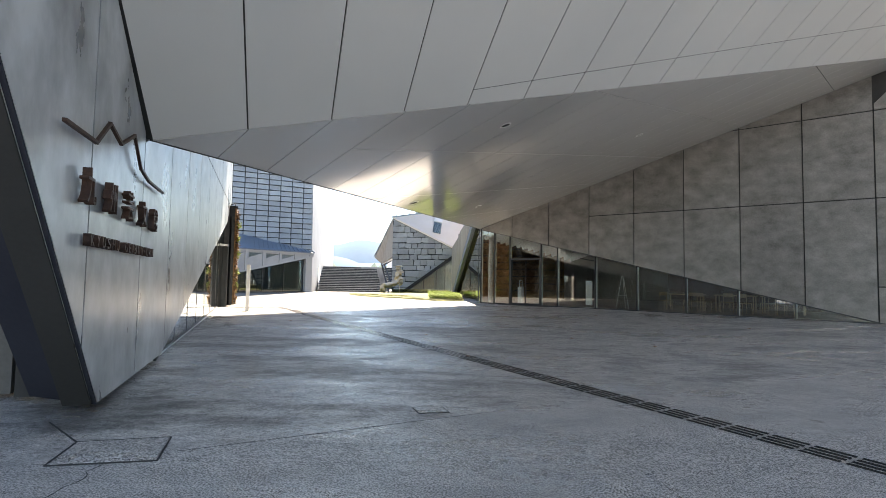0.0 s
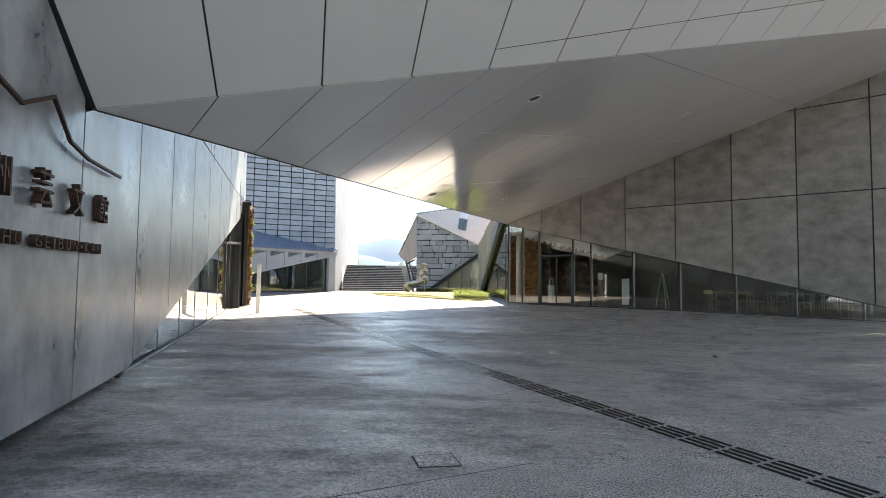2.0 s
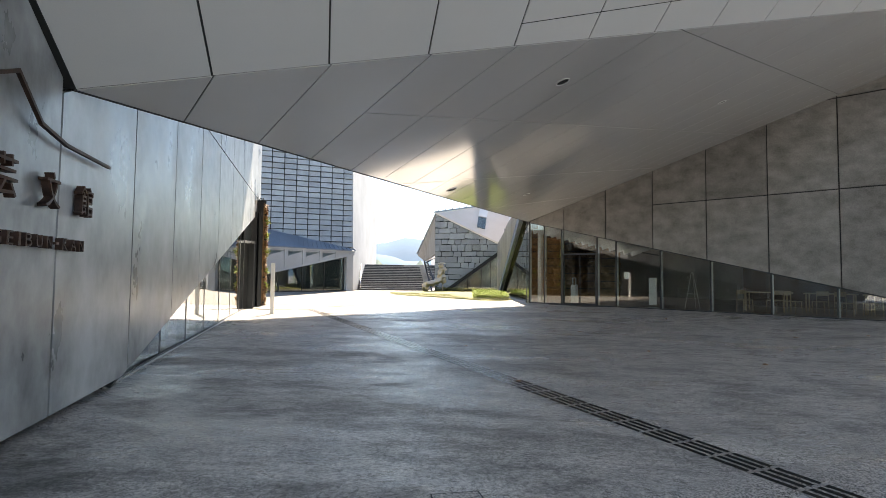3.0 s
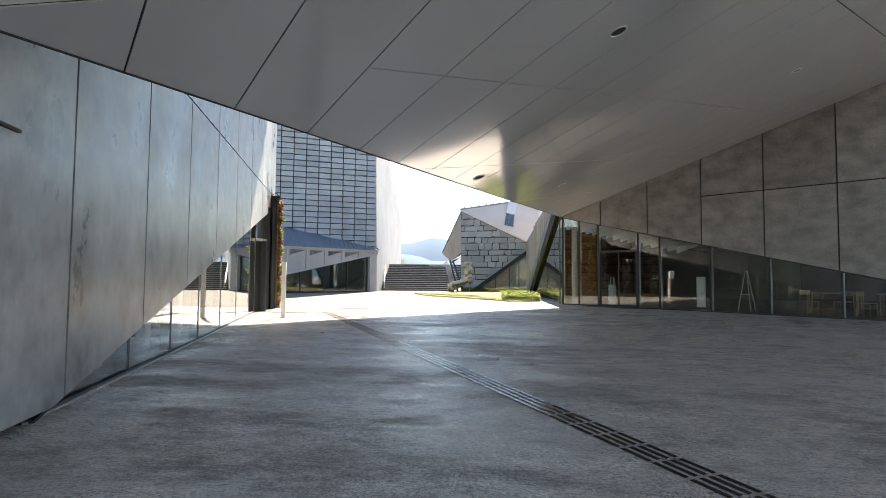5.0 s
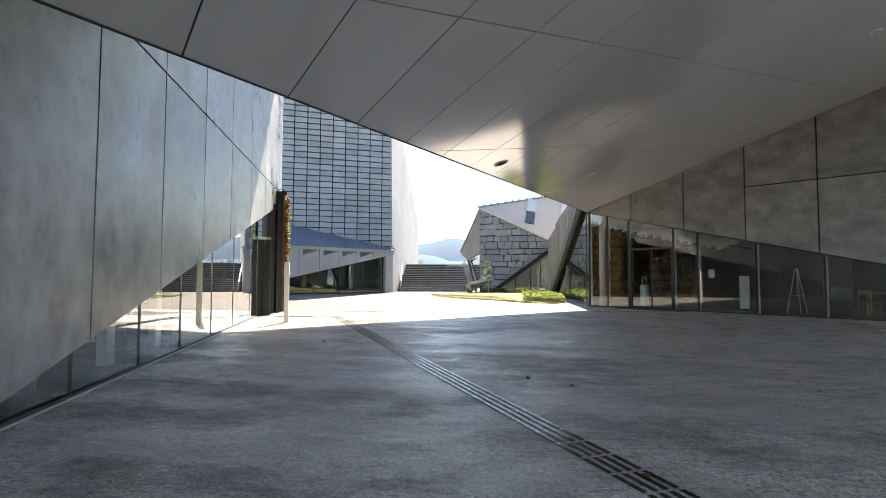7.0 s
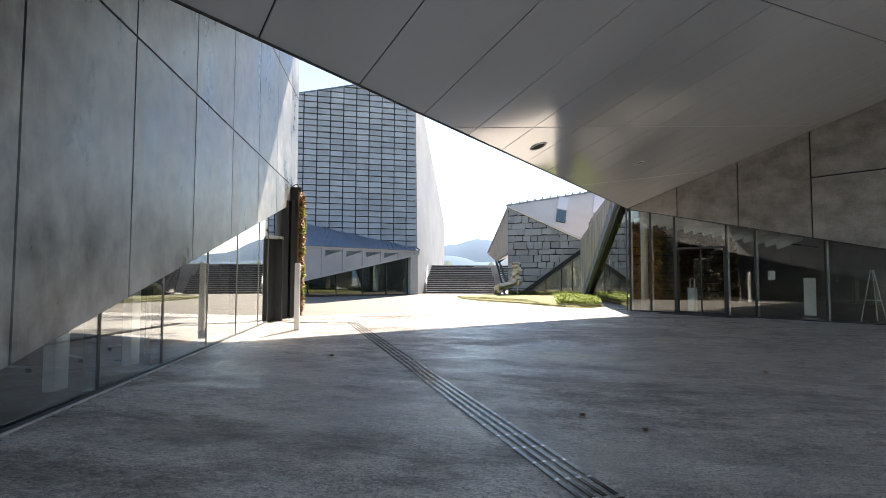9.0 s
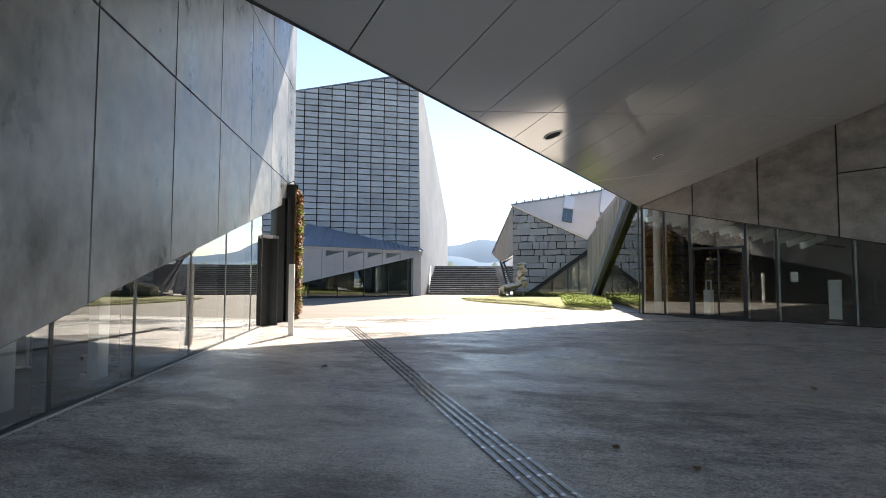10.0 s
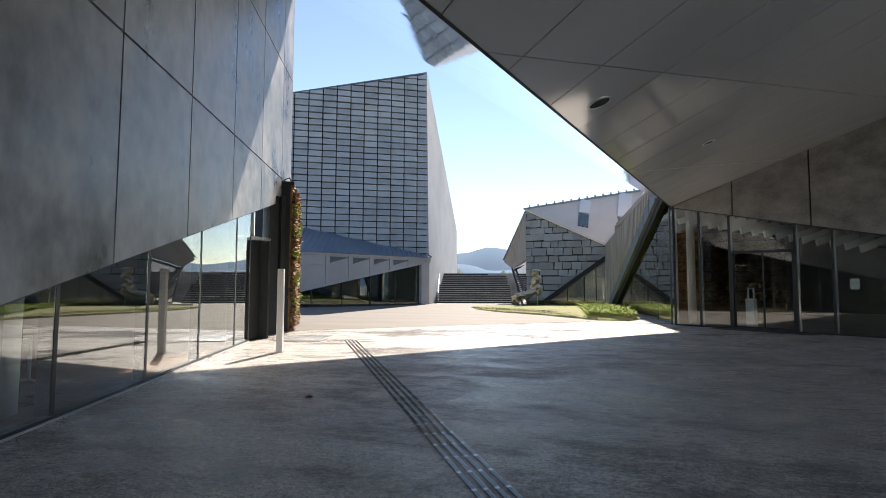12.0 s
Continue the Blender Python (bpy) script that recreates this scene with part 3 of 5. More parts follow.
for k in range(7):
    d = -0.4 - 1.75 * k
    bm = bmesh.new()
    zb = 3.14 + (d - 0.1) * (2.39 / 12.3)
    tw(bm, pw, [(d - 0.06, zb), (d + 0.06, zb), (d + 0.06, 3.4), (d - 0.06, 3.4)], 0.06, -0.02)
    part("frame_post", bm, RENDER_W, band)
bm = bmesh.new()
tw(bm, pw, [(0.1, 3.14), (-12.2, 0.75), (-12.2, 0.87), (0.1, 3.26)], 0.07, -0.1)
tw(bm, pw, [(0.1, 3.32), (-12.2, 3.26), (-12.2, 3.4), (0.1, 3.46)], 0.07, -0.1)
tw(bm, pw, [(-3.9, 2.72), (-12.2, 2.66), (-12.2, 2.7), (-3.9, 2.76)], 0.03, -0.02)
part("frame_rail", bm, RENDER_W, band)
for a, b in ((-2.1, -3.6), (-3.9, -5.35), (-5.65, -7.1), (-7.4, -8.9)):
    bm = bmesh.new()
    tw(bm, pw, [(a, 3.2), (b, 3.2), (b, max(2.78, 3.25 + b * 0.195))], 0.006, -0.01)
    part("dark_pane", bm, TINT, band).visible_shadow = False
bm = bmesh.new()
tw(bm, pw, [(-0.85, 0.08), (-12.2, 0.08), (-12.2, 1.0), (-0.85, 3.1)], -0.3, -0.32)
lobby_glass = part("glazing", bm, TINT, tower, "dark tinted ground-floor glass")
lobby_glass.visible_shadow = False
for d in (-0.85, -3.1, -5.4, -7.7, -10.0):
    bm = bmesh.new()
    tw(bm, pw, [(d - 0.03, 0), (d + 0.03, 0), (d + 0.03, 3.1 + d * 0.19), (d - 0.03, 3.1 + d * 0.19)], -0.27, -0.4)
    part("mullion", bm, STEEL_D, lobby_glass)
bm = bmesh.new()
tw(bm, pw, [(0, 0), (-0.8, 0), (-0.8, 3.15), (0, 3.2)], -0.02, -0.6)
part("pier", bm, RENDER_W, tower)
bm = bmesh.new()
tw(bm, pw, [(-0.8, 0), (-12.2, 0), (-12.2, 3.3), (-0.8, 3.3)], -2.6, -2.8)
part("inner_wall", bm, BACK_S, tower)
bm = bmesh.new()
tw(bm, pw, [(0.0, 0), (-12.2, 0), (-12.2, 0.08), (0.0, 0.08)], -0.05, -0.6)
part("plinth", bm, STEEL_D, tower)

# ---- outdoor stairs and the upper level ----
S0, S1 = Vector((-11.85, 50.9, 0)), Vector((-5.9, 52.2, 0))
SB = Vector((-(S1 - S0).y, (S1 - S0).x, 0)).normalized()
stairs = thing("outdoor_stairs", 0, 0, 0, 0, "wide outdoor concrete stairs with dark risers", "stairs")
NS, RISER, TREAD = 15, 0.168, 0.34
run = 0.0
for k in range(NS):
    a = S0 + SB * run
    b = S1 + SB * run
    depth = TREAD + (1.0 if k == 8 else 0.0)
    bm = bmesh.new()
    z0 = k * RISER
    slab(bm, [a + Vector((0, 0, z0 + RISER - 0.05)), b + Vector((0, 0, z0 + RISER - 0.05)), b + SB * (depth + 0.05) + Vector((0, 0, z0 + RISER - 0.05)), a + SB * (depth + 0.05) + Vector((0, 0, z0 + RISER - 0.05))], (0, 0, 0.05))
    st = part("step", bm, STEP, stairs)
    bm = bmesh.new()
    slab(bm, [a + SB * 0.05 + Vector((0, 0, z0)), b + SB * 0.05 + Vector((0, 0, z0)), b + SB * 0.05 + Vector((0, 0, z0 + RISER - 0.05)), a + SB * 0.05 + Vector((0, 0, z0 + RISER - 0.05))], SB * (depth + 0.3))
    part("riser", bm, BACK_S, st)
    run += depth
HT = NS * RISER
bm = bmesh.new()
t0, t1 = S0 + SB * run, S1 + SB * run
slab(bm, [t0 + Vector((-12, 0, 0)), t1 + Vector((14, 0, 0)), t1 + Vector((60, 90, 0)), t0 + Vector((-60, 90, 0))], (0, 0, HT - 0.01))
tagged(part("pavement_upper", bm, STEP), "pale paved upper terrace beyond the stairs", "terrace", kind="structure")
handrail = thing("stair_handrail", 0, 0, 0, 0, "stainless steel stair handrail beside the tower", "handrail")
ha = S0 + (S1 - S0).normalized() * 0.15


def hp(r, z):
    return ha + SB * r + Vector((0, 0, z))


part("rail", tube(bmesh.new(), [hp(-0.35, 0.45), hp(-0.3, 0.8), hp(0.1, 0.9), hp(2.9, 2.35), hp(3.9, 2.4), hp(run, HT + 0.85), hp(run + 1.6, HT + 0.85), hp(run + 1.7, HT)], 0.045), STAINLESS, handrail, smooth=True)
part("lower_rail", tube(bmesh.new(), [hp(-0.3, 0.45), hp(0.1, 0.55), hp(2.9, 2.0), hp(3.9, 2.05), hp(run, HT + 0.5)], 0.03), STAINLESS, handrail, smooth=True)
for r, z in ((0.0, 0.0), (1.5, 0.7), (2.95, 1.5), (4.6, 1.9), (run, HT)):
    part("baluster", tube(bmesh.new(), [hp(r, z), hp(r, z + 0.92)], 0.03), STAINLESS, handrail, smooth=True)

# ---- stone house and the west side of the right building ----
HA, HB = Vector((-4.36, 46.15, 0)), Vector((0.85, 45.3, 0))
ph = Plane(HB, HB - HA, (0, 0, 1))                # first coordinate is minus the run to the left
LH = (HB - HA).length
house = thing("stone_house", HB.x, HB.y, 0, 0, "low angular house with uneven grey stone facade", "building")


def hs(*pts):
    return [Vector(p) - HB for p in pts]


FACE_H = [(0, 3.94), (0, 3.3), (-4.45, 0.1), (-LH, 0.1), (-LH, 6.5)]
bm = bmesh.new()
slab(bm, hs(*[ph.at(a, b, -0.05) for a, b in FACE_H]), ph.n * -0.35)
part("wall", bm, BACK_S, house)
bm = bmesh.new()
beam(bm, ph.at(0.02, 3.22, -0.02) - HB, ph.at(-4.55, 0.0, -0.02) - HB, 0.3, 0.24)
part("slanted_beam", bm, JOINT, house)
bm = bmesh.new()
slab(bm, hs(*[ph.at(a, b, -0.5) for a, b in ((0, 0), (-4.6, 0), (0, 3.25))]), ph.n * -0.02)
hg = part("glazing", bm, TINT, house, "dark triangular window")
hg.visible_shadow = False
for d in (-0.75, -1.5, -2.6):
    bm = bmesh.new()
    slab(bm, hs(*[ph.at(a, b, -0.46) for a, b in ((d - 0.03, 0), (d + 0.03, 0), (d + 0.03, 3.2 + d * 0.7), (d - 0.03, 3.2 + d * 0.7))]), ph.n * -0.1)
    part("mullion", bm, STEEL_D, hg)
bm = bmesh.new()
slab(bm, hs(*[ph.at(a, b, -3.5) for a, b in ((3, 0), (-LH, 0), (-LH, 4.0), (3, 4.0))]), ph.n * -0.2)
part("inner_wall", bm, PLASTER, house)
# roof
R1, RT = Vector((3.89, 50.18, 8.29)), Vector((1.72, 31.4, 5.06))
ra, rb = HA + Vector((0.0, -0.1, 6.56)), HB + Vector((0, -0.1, 4.0))
R0 = ra
up_n = (rb - ra).cross(R1 - ra).normalized()
if up_n.z < 0:
    up_n.negate()
bm = bmesh.new()
slab(bm, hs(ra, rb, R1), up_n * -0.1)
sheet = part("roof", bm, SEAM_R, house, "pale beige standing-seam metal roof")
for k in range(1, 19):
    f = k / 18
    bm = bmesh.new()
    beam(bm, ra.lerp(rb, f) + up_n * 0.015 - HB, ra.lerp(R1, f * 0.78) + up_n * 0.006 - HB, 0.02, 0.012, up_n)
    part("seam", bm, SEAM_R, sheet)
for f in (0.2, 0.4, 0.6, 0.8):
    bm = bmesh.new()
    beam(bm, rb.lerp(R1, f) + up_n * 0.015 - HB, ra.lerp(R1, 0.78 + 0.22 * f) + up_n * 0.006 - HB, 0.02, 0.012, up_n)
    part("seam", bm, SEAM_R, sheet)
bm = bmesh.new()
slab(bm, hs(rb, RT, RT + Vector((6, 2, 2.0)), R1), (0, 0, 0.05))
part("roof_side", bm, SEAM_R, house)
bm = bmesh.new()
beam(bm, R0 - HB + Vector((-0.1, 0, 0.06)), R1 - HB + Vector((0, 0, 0.06)), 0.2, 0.12)
cap = part("ridge_cap", bm, BLUE_R, house)
for k in range(15):
    p = R0.lerp(R1, (k + 0.5) / 15) - HB + Vector((0, 0, 0.14))
    part("snow_guard", boxes((p - Vector((0.05, 0.05, 0.06)), p + Vector((0.05, 0.05, 0.12)))), BLUE_R, cap)
bm = bmesh.new()
beam(bm, ra - HB + Vector((0, -0.04, 0.0)), rb - HB + Vector((0, -0.04, 0.0)), 0.1, 0.12)
part("eave_trim", bm, SEAM_R, house)
for lo_c, mid_c, hi_c, wide in (((-0.6, 45.98, 5.29), (-0.5, 46.97, 6.3), (-0.34, 47.99, 7.33), 0.36), ((2.14, 46.85, 5.32), (2.14, 47.47, 5.97), (2.43, 49.4, 7.93), 0.45)):
    lo_c, mid_c, hi_c = Vector(lo_c), Vector(mid_c), Vector(hi_c)
    sd = (hi_c - lo_c).cross(up_n).normalized() * wide
    bm = bmesh.new()
    slab(bm, hs(mid_c - sd, mid_c + sd, hi_c + sd, hi_c - sd), up_n * 0.1)
    sk = part("skylight", bm, WHITE, house, "white metal roof light with a glass pane")
    bm = bmesh.new()
    slab(bm, hs(lo_c - sd * 0.95, lo_c + sd * 0.95, mid_c + sd * 0.95, mid_c - sd * 0.95), up_n * 0.05)
    part("pane", bm, TINT, sk)
# left flank
bm = bmesh.new()
F0, F1 = Vector((-6.75, 53.2, 3.35)), Vector((-5.95, 52.0, 2.75))
slab(bm, hs(HA + Vector((0, 0.1, 6.5)), HA + Vector((0, 0.1, 3.2)), F1, F0, ), (0.2, 0.2, 0))
part("flank_wall", bm, BATTEN, house)
bm = bmesh.new()
slab(bm, hs(HA + Vector((0, 0.1, 6.6)), F0 + Vector((-0.1, 0, 0.1)), F0 + Vector((2, 4, 1.2)), R0 + Vector((0.5, 2.5, 0.0))), (0, 0, 0.08))
part("flank_roof", bm, BLUE_R, house)
bm = bmesh.new()
slab(bm, hs(HA + Vector((0.1, 0.2, 3.1)), HA + Vector((0.1, 0.2, 0)), F1 + Vector((0.6, 0, -2.75)), F1 + Vector((0.1, 0, -0.1))), (0.03, 0.0, 0))
part("flank_glass", bm, TINT, house).visible_shadow = False
bm = bmesh.new()
beam(bm, F1 - HB, HA + Vector((-0.3, 0.8, 0.05)) - HB, 0.12, 0.12)
part("flank_strut", bm, STEEL_D, house)

WEST = Vector((-1.05, 16.8, 0))
pe = Plane((1.9, 28.5, 0), WEST * -1, (0, 0, 1))  # first coordinate is minus the run back; normal faces the court
west = thing("west_facade", 1.9, 28.5, 0, 0, "glazed and batten-clad flank of the lobby building", "facade")
WO = Vector((1.9, 28.5, 0))


def we(pts, front, back_):
    return slab(bmesh.new(), [pe.at(-a, b, back_) - WO for a, b in pts], pe.n * (front - back_))


def slope(a):
    """Height of the slanted beam at the run a."""
    return 4.4 - (a - 1.2) * (4.4 / 13.2)


bm = bmesh.new()
beam(bm, pe.at(-0.9, slope(0.9), -0.08) - WO, pe.at(-14.4, 0.0, -0.08) - WO, 0.2, 0.3)
part("slanted_beam", bm, BLACK, west)
for k in range(12):
    a = 1.6 + k * 1.12
    b = a + 1.04
    part("strip_panel", we([(a, slope(a) + 0.22), (b, slope(b) + 0.22), (b, slope(b) + 0.72), (a, slope(a) + 0.72)], 0.13, -0.05), STRIP, west)
part("strip_backing", we([(1.2, slope(1.2) + 0.15), (15.3, slope(15.3) + 0.15), (15.3, slope(15.3) + 0.8), (1.2, slope(1.2) + 0.8)], -0.06, -0.1), STEEL_D, west)
na = 64
for k in range(na):
    a = 2.2 + k * (14.6 / na)
    b = a + 14.6 / na - 0.035
    lo, hi = max(0.15, slope(a) + 0.78), 5.04 - (a - 2.9) * (1.06 / 14)
    hi2, lo2 = 5.04 - (b - 2.9) * (1.06 / 14), max(0.15, slope(b) + 0.78)
    part("batten", we([(a, lo), (b, lo2), (b, hi2), (a, hi)], 0.1 + 0.02 * (k % 3), 0.0), BATTEN, west)
part("batten_backing", we([(2.0, 4.85), (16.83, 0.1), (16.83, 3.95), (2.2, 5.0)], -0.02, -0.06), BACK_S, west)
for a, b in ((0.05, 2.6), (2.65, 5.2), (5.25, 7.8), (7.85, 10.4), (10.45, 13.4)):
    g = part("pane", we([(a, 0.06), (b, 0.06), (b, max(0.1, slope(b) - 0.1)), (a, min(3.95, slope(a) - 0.1))], -0.12, -0.136), CLEAR, west)
    g.visible_shadow = False
part("sill", we([(0, 0), (14.3, 0), (14.3, 0.06), (0, 0.06)], -0.05, -0.2), STEEL_D, west)
bm = bmesh.new()
box(bm, (-0.025, -0.025, 0), (0.025, 0.025, 4.0))
part("corner_post", bm, STEEL_D, west)

# ---- lawn, shrubs, sculpture ----
LAWN = [(-7.4, 42.4), (-6.6, 39.6), (-5.3, 36.9), (-2.87, 34.1), (-0.37, 30.3), (0.7, 30.1), (1.25, 31.6), (1.15, 37), (0.6, 45), (-4.4, 46), (-6.6, 45.2)]
bm = bmesh.new()
cx, cy = -1.8, 39.5
rings = []
for f, z in ((1.0, 0.0), (0.985, 0.07), (0.9, 0.12), (0.6, 0.2), (0.25, 0.24)):
    ring = []
    for i in range(88):
        k, r = divmod(i, 8)
        a, b = LAWN[k], LAWN[(k + 1) % 11]
        px, py = a[0] + (b[0] - a[0]) * r / 8, a[1] + (b[1] - a[1]) * r / 8
        j = noise.noise(Vector((px, py, 3))) * 0.12
        ring.append(bm.verts.new((cx + (px + j - cx) * f, cy + (py + j - cy) * f, z + rise(cy + (py - cy) * f) + noise.noise(Vector((px * f, py * f, 0))) * 0.03 * (z > 0))))
    rings.append(ring)
for r, q in zip(rings, rings[1:]):
    for i in range(88):
        bm.faces.new((r[i], r[(i + 1) % 88], q[(i + 1) % 88], q[i]))
bm.faces.new(rings[-1])
lawn = tagged(part("lawn", fix(bm), GRASS), "patchy green lawn bed with worn edges", "lawn", kind="stuff")


def inside(x, y, poly):
    c = False
    for (x1, y1), (x2, y2) in zip(poly, poly[1:] + poly[:1]):
        if (y1 > y) != (y2 > y) and x < (x2 - x1) * (y - y1) / (y2 - y1) + x1:
            c = not c
    return c


def leaves(name, spots, size, mat, label, category, parent=None, droop=0.3):
    """Many small bent leaves, each two triangles with its own turn."""
    rnd = random.Random(len(spots))
    verts, faces = [], []
    for x, y, z in spots:
        turn, tip, s = rnd.uniform(0, math.tau), rnd.uniform(-droop, 1.0), size * rnd.uniform(0.6, 1.4)
        d = Vector((math.cos(turn), math.sin(turn), tip)).normalized() * s
        w = Vector((-math.sin(turn), math.cos(turn), rnd.uniform(-0.4, 0.4))) * s * 0.33
        p, n = Vector((x, y, z)), len(verts)
        verts += [p, p + d * 0.5 + w, p + d, p + d * 0.5 - w]
        faces += [(n, n + 1, n + 2), (n, n + 2, n + 3)]
    me = bpy.data.meshes.new(name)
    me.from_pydata([tuple(v) for v in verts], [], faces)
    me.materials.append(mat)
    ob = new(name, me)
    ob.parent = parent
    return tagged(ob, label, category, kind="stuff" if not parent else "")


rnd = random.Random(4)
SHRUB = [(-0.75, 31.2), (0.65, 30.35), (1.15, 31.6), (1.05, 37.5), (0.5, 43.5), (-1.2, 43.4), (-0.9, 36)]
spots = []
while len(spots) < 26000:
    x, y = rnd.uniform(-1.4, 1.7), rnd.uniform(29.5, 43.6)
    if inside(x, y, SHRUB):
        h = 0.22 + 0.13 * noise.noise(Vector((x * 1.3, y * 1.3, 0))) + 0.08 * noise.noise(Vector((x * 5, y * 5, 1)))
        spots.append((x, y, rise(y) + 0.1 + h * rnd.random() ** 0.5))
shrubs = leaves("ground_cover_shrub", spots, 0.085, LEAF, "low bright green ground-cover shrubs on the lawn", "shrub")
spots = []
while len(spots) < 20000:
    x, y = rnd.uniform(-7.4, 1.5), rnd.uniform(29.6, 46)
    if inside(x, y, LAWN):
        spots.append((x, y, rise(y) + 0.06 + 0.16 * min(1, max(0, 1 - math.hypot((x - cx) / 5.5, (y - cy) / 9)))))
leaves("grass_tuft", spots, 0.06, GRASS, "short uneven grass blades", "grass")
spots = []
for i in range(2500):
    x = rnd.uniform(-4.3, 0.6)
    spots.append((x, 45.4 - (x - 0.85) * 0.163 - rnd.uniform(0.1, 0.5), 0.12 + rnd.random() * 0.3))
leaves("dark_hedge", spots, 0.1, GRASS, "dark low planting along the house foot", "shrub")

bm = bmesh.new()
rnd = random.Random(11)


def lump(c, r):
    made = bmesh.ops.create_icosphere(bm, subdivisions=2, radius=1)["verts"]
    for v in made:
        k = 1 + 0.75 * noise.noise(v.co * 2.6 + Vector(c))
        v.co = Vector((c[0] + v.co.x * r[0] * k, c[1] + v.co.y * r[1] * k, c[2] + v.co.z * r[2] * k))


for c, r in (((-1.15, 0, 0.42), (0.3, 0.25, 0.32)), ((-0.75, 0, 0.72), (0.42, 0.28, 0.2)), ((-0.3, 0, 0.82), (0.42, 0.26, 0.17)), ((0.1, 0, 1.0), (0.35, 0.25, 0.2)),
             ((0.3, 0, 1.3), (0.28, 0.24, 0.3)), ((0.45, 0, 1.05), (0.22, 0.2, 0.36)), ((0.25, 0, 1.75), (0.24, 0.22, 0.28)), ((0.42, 0, 2.0), (0.3, 0.2, 0.16)), ((0.22, 0, 2.3), (0.22, 0.2, 0.2)), ((0.3, 0, 2.52), (0.3, 0.2, 0.08))):
    lump(c, tuple(q * 1.15 for q in r))
tube(bm, [(0.4, 0, -0.1), (0.4, 0, 1.2)], 0.035)
tube(bm, [(-1.1, 0, -0.1), (-1.15, 0, 0.4)], 0.05)
sc = part("metal_sculpture", bm, GOLD)
sc.matrix_basis = pose(-3.72, 42.6, 0.18, 0, 0, 13) @ Matrix.Scale(0.85, 4)
tagged(sc, "polished gold and silver abstract metal sculpture on the lawn", "sculpture")

# ---- doorway, columns and planted panel at the end of the left wall ----
gate = thing("door_2", -8.6, 20.45, rise(20.5), 0, "dark steel framed side door standing in the glazing", "door", kind="structure")
gu = Vector((0.11, 0.8, 0)).normalized()
gw = Vector((-0.95, -0.3, 0))
for a in (0.0, 0.74):
    bm = bmesh.new()
    p = gu * a
    slab(bm, [p, p + gu * 0.06, p + gu * 0.06 + gw * 0.3, p + gw * 0.3], (0, 0, 2.45))
    part("jamb", bm, STEEL_D, gate)
bm = bmesh.new()
slab(bm, [Vector((0, 0, 2.38)), gu * 0.8 + Vector((0, 0, 2.38)), gu * 0.8 + gw * 0.3 + Vector((0, 0, 2.38)), gw * 0.3 + Vector((0, 0, 2.38))], (0, 0, 0.08))
part("lintel", bm, STEEL_L, gate)
bm = bmesh.new()
slab(bm, [gw * 0.2 + gu * 0.06, gw * 0.2 + gu * 0.74, gw * 0.25 + gu * 0.74, gw * 0.25 + gu * 0.06], (0, 0, 2.38))
leaf = part("door_leaf", bm, STEEL_D, gate)
bm = bmesh.new()
tube(bm, [gw * 0.12 + gu * 0.2 + Vector((0, 0, 0.9)), gw * 0.12 + gu * 0.2 + Vector((0, 0, 1.3))], 0.018)
part("door_handle", bm, STAINLESS, leaf)

column = thing("dark_column", -9.0, 22.0, rise(22), 0, "dark steel cladding columns under the concrete wall", "column")
bm = bmesh.new()
for a, b, off in ((0.0, 0.2, 0.0), (0.24, 0.5, 0.06), (0.54, 0.72, 0.0)):
    q = Vector((0.35, 0.5, 0))
    slab(bm, [q * a + Vector((-off, 0, 0)), q * b + Vector((-off, 0, 0)), q * b + Vector((-0.5, 0.5, 0)), q * a + Vector((-0.5, 0.5, 0))], (0, 0, 3.62 + 0.1 * b))
part("cladding", bm, STEEL_D, column)

PN = Vector((-8.86, 23.0, 0))
PUD = Vector((-0.447, 0.8945, 0))
pp = Plane(PN, PUD, (0, 0, 1))
planter = thing("green_wall_panel", PN.x, PN.y, rise(23), 0, "dark framed living-wall panel with mostly dried plants", "green wall")


def gp(a, b, z0, z1, f, k):
    return slab(bmesh.new(), [pp.at(a, z0, k) - PN, pp.at(b, z0, k) - PN, pp.at(b, z1, k) - PN, pp.at(a, z1, k) - PN], pp.n * (f - k))


part("board", gp(0.0, 3.4, 0.02, 4.1, -0.06, -0.12), DRY, planter)
for k in range(8):
    part("pocket_row", gp(0.02, 3.38, 0.1 + k * 0.5, 0.16 + k * 0.5, 0.02, -0.08), STEEL_D, planter)
for a in (0.0, 1.15, 2.3, 3.35):
    part("frame_post", gp(a, a + 0.06, 0, 4.2, -0.1, -0.42), STEEL_D, planter)
part("frame_top", gp(-0.02, 3.42, 4.1, 4.2, 0.0, -0.42), STEEL_D, planter)
for z in (1.0, 2.1, 3.2):
    part("frame_rail", gp(0.0, 3.4, z, z + 0.05, -0.12, -0.4), STEEL_D, planter)
rnd = random.Random(9)
spots = []
for i in range(9000):
    a, z = rnd.uniform(-0.02, 3.42), rnd.uniform(0.05, 4.05)
    d = rnd.uniform(-0.05, 0.03) + 0.1 * max(0, noise.noise(Vector((a * 2, z * 2.2, 0))))
    spots.append(tuple(pp.at(a, z, d) - PN))
leaves("dried_plants", spots, 0.11, DRY, "rust-brown dried hanging plants", "", planter, droop=1.2)
spots = []
for a, z in ((0.1, 3.35), (0.15, 2.75), (0.1, 2.1), (0.2, 1.35), (0.15, 0.75), (1.2, 2.9), (1.8, 1.6), (2.6, 3.2), (2.9, 0.9), (1.0, 0.5)):
    for i in range(70):
        spots.append(tuple(pp.at(a + rnd.gauss(0, 0.12), z + rnd.gauss(0, 0.07), 0.03 + abs(rnd.gauss(0, 0.05))) - PN))
leaves("living_plants", spots, 0.1, LEAF, "fresh yellow-green plants", "", planter)
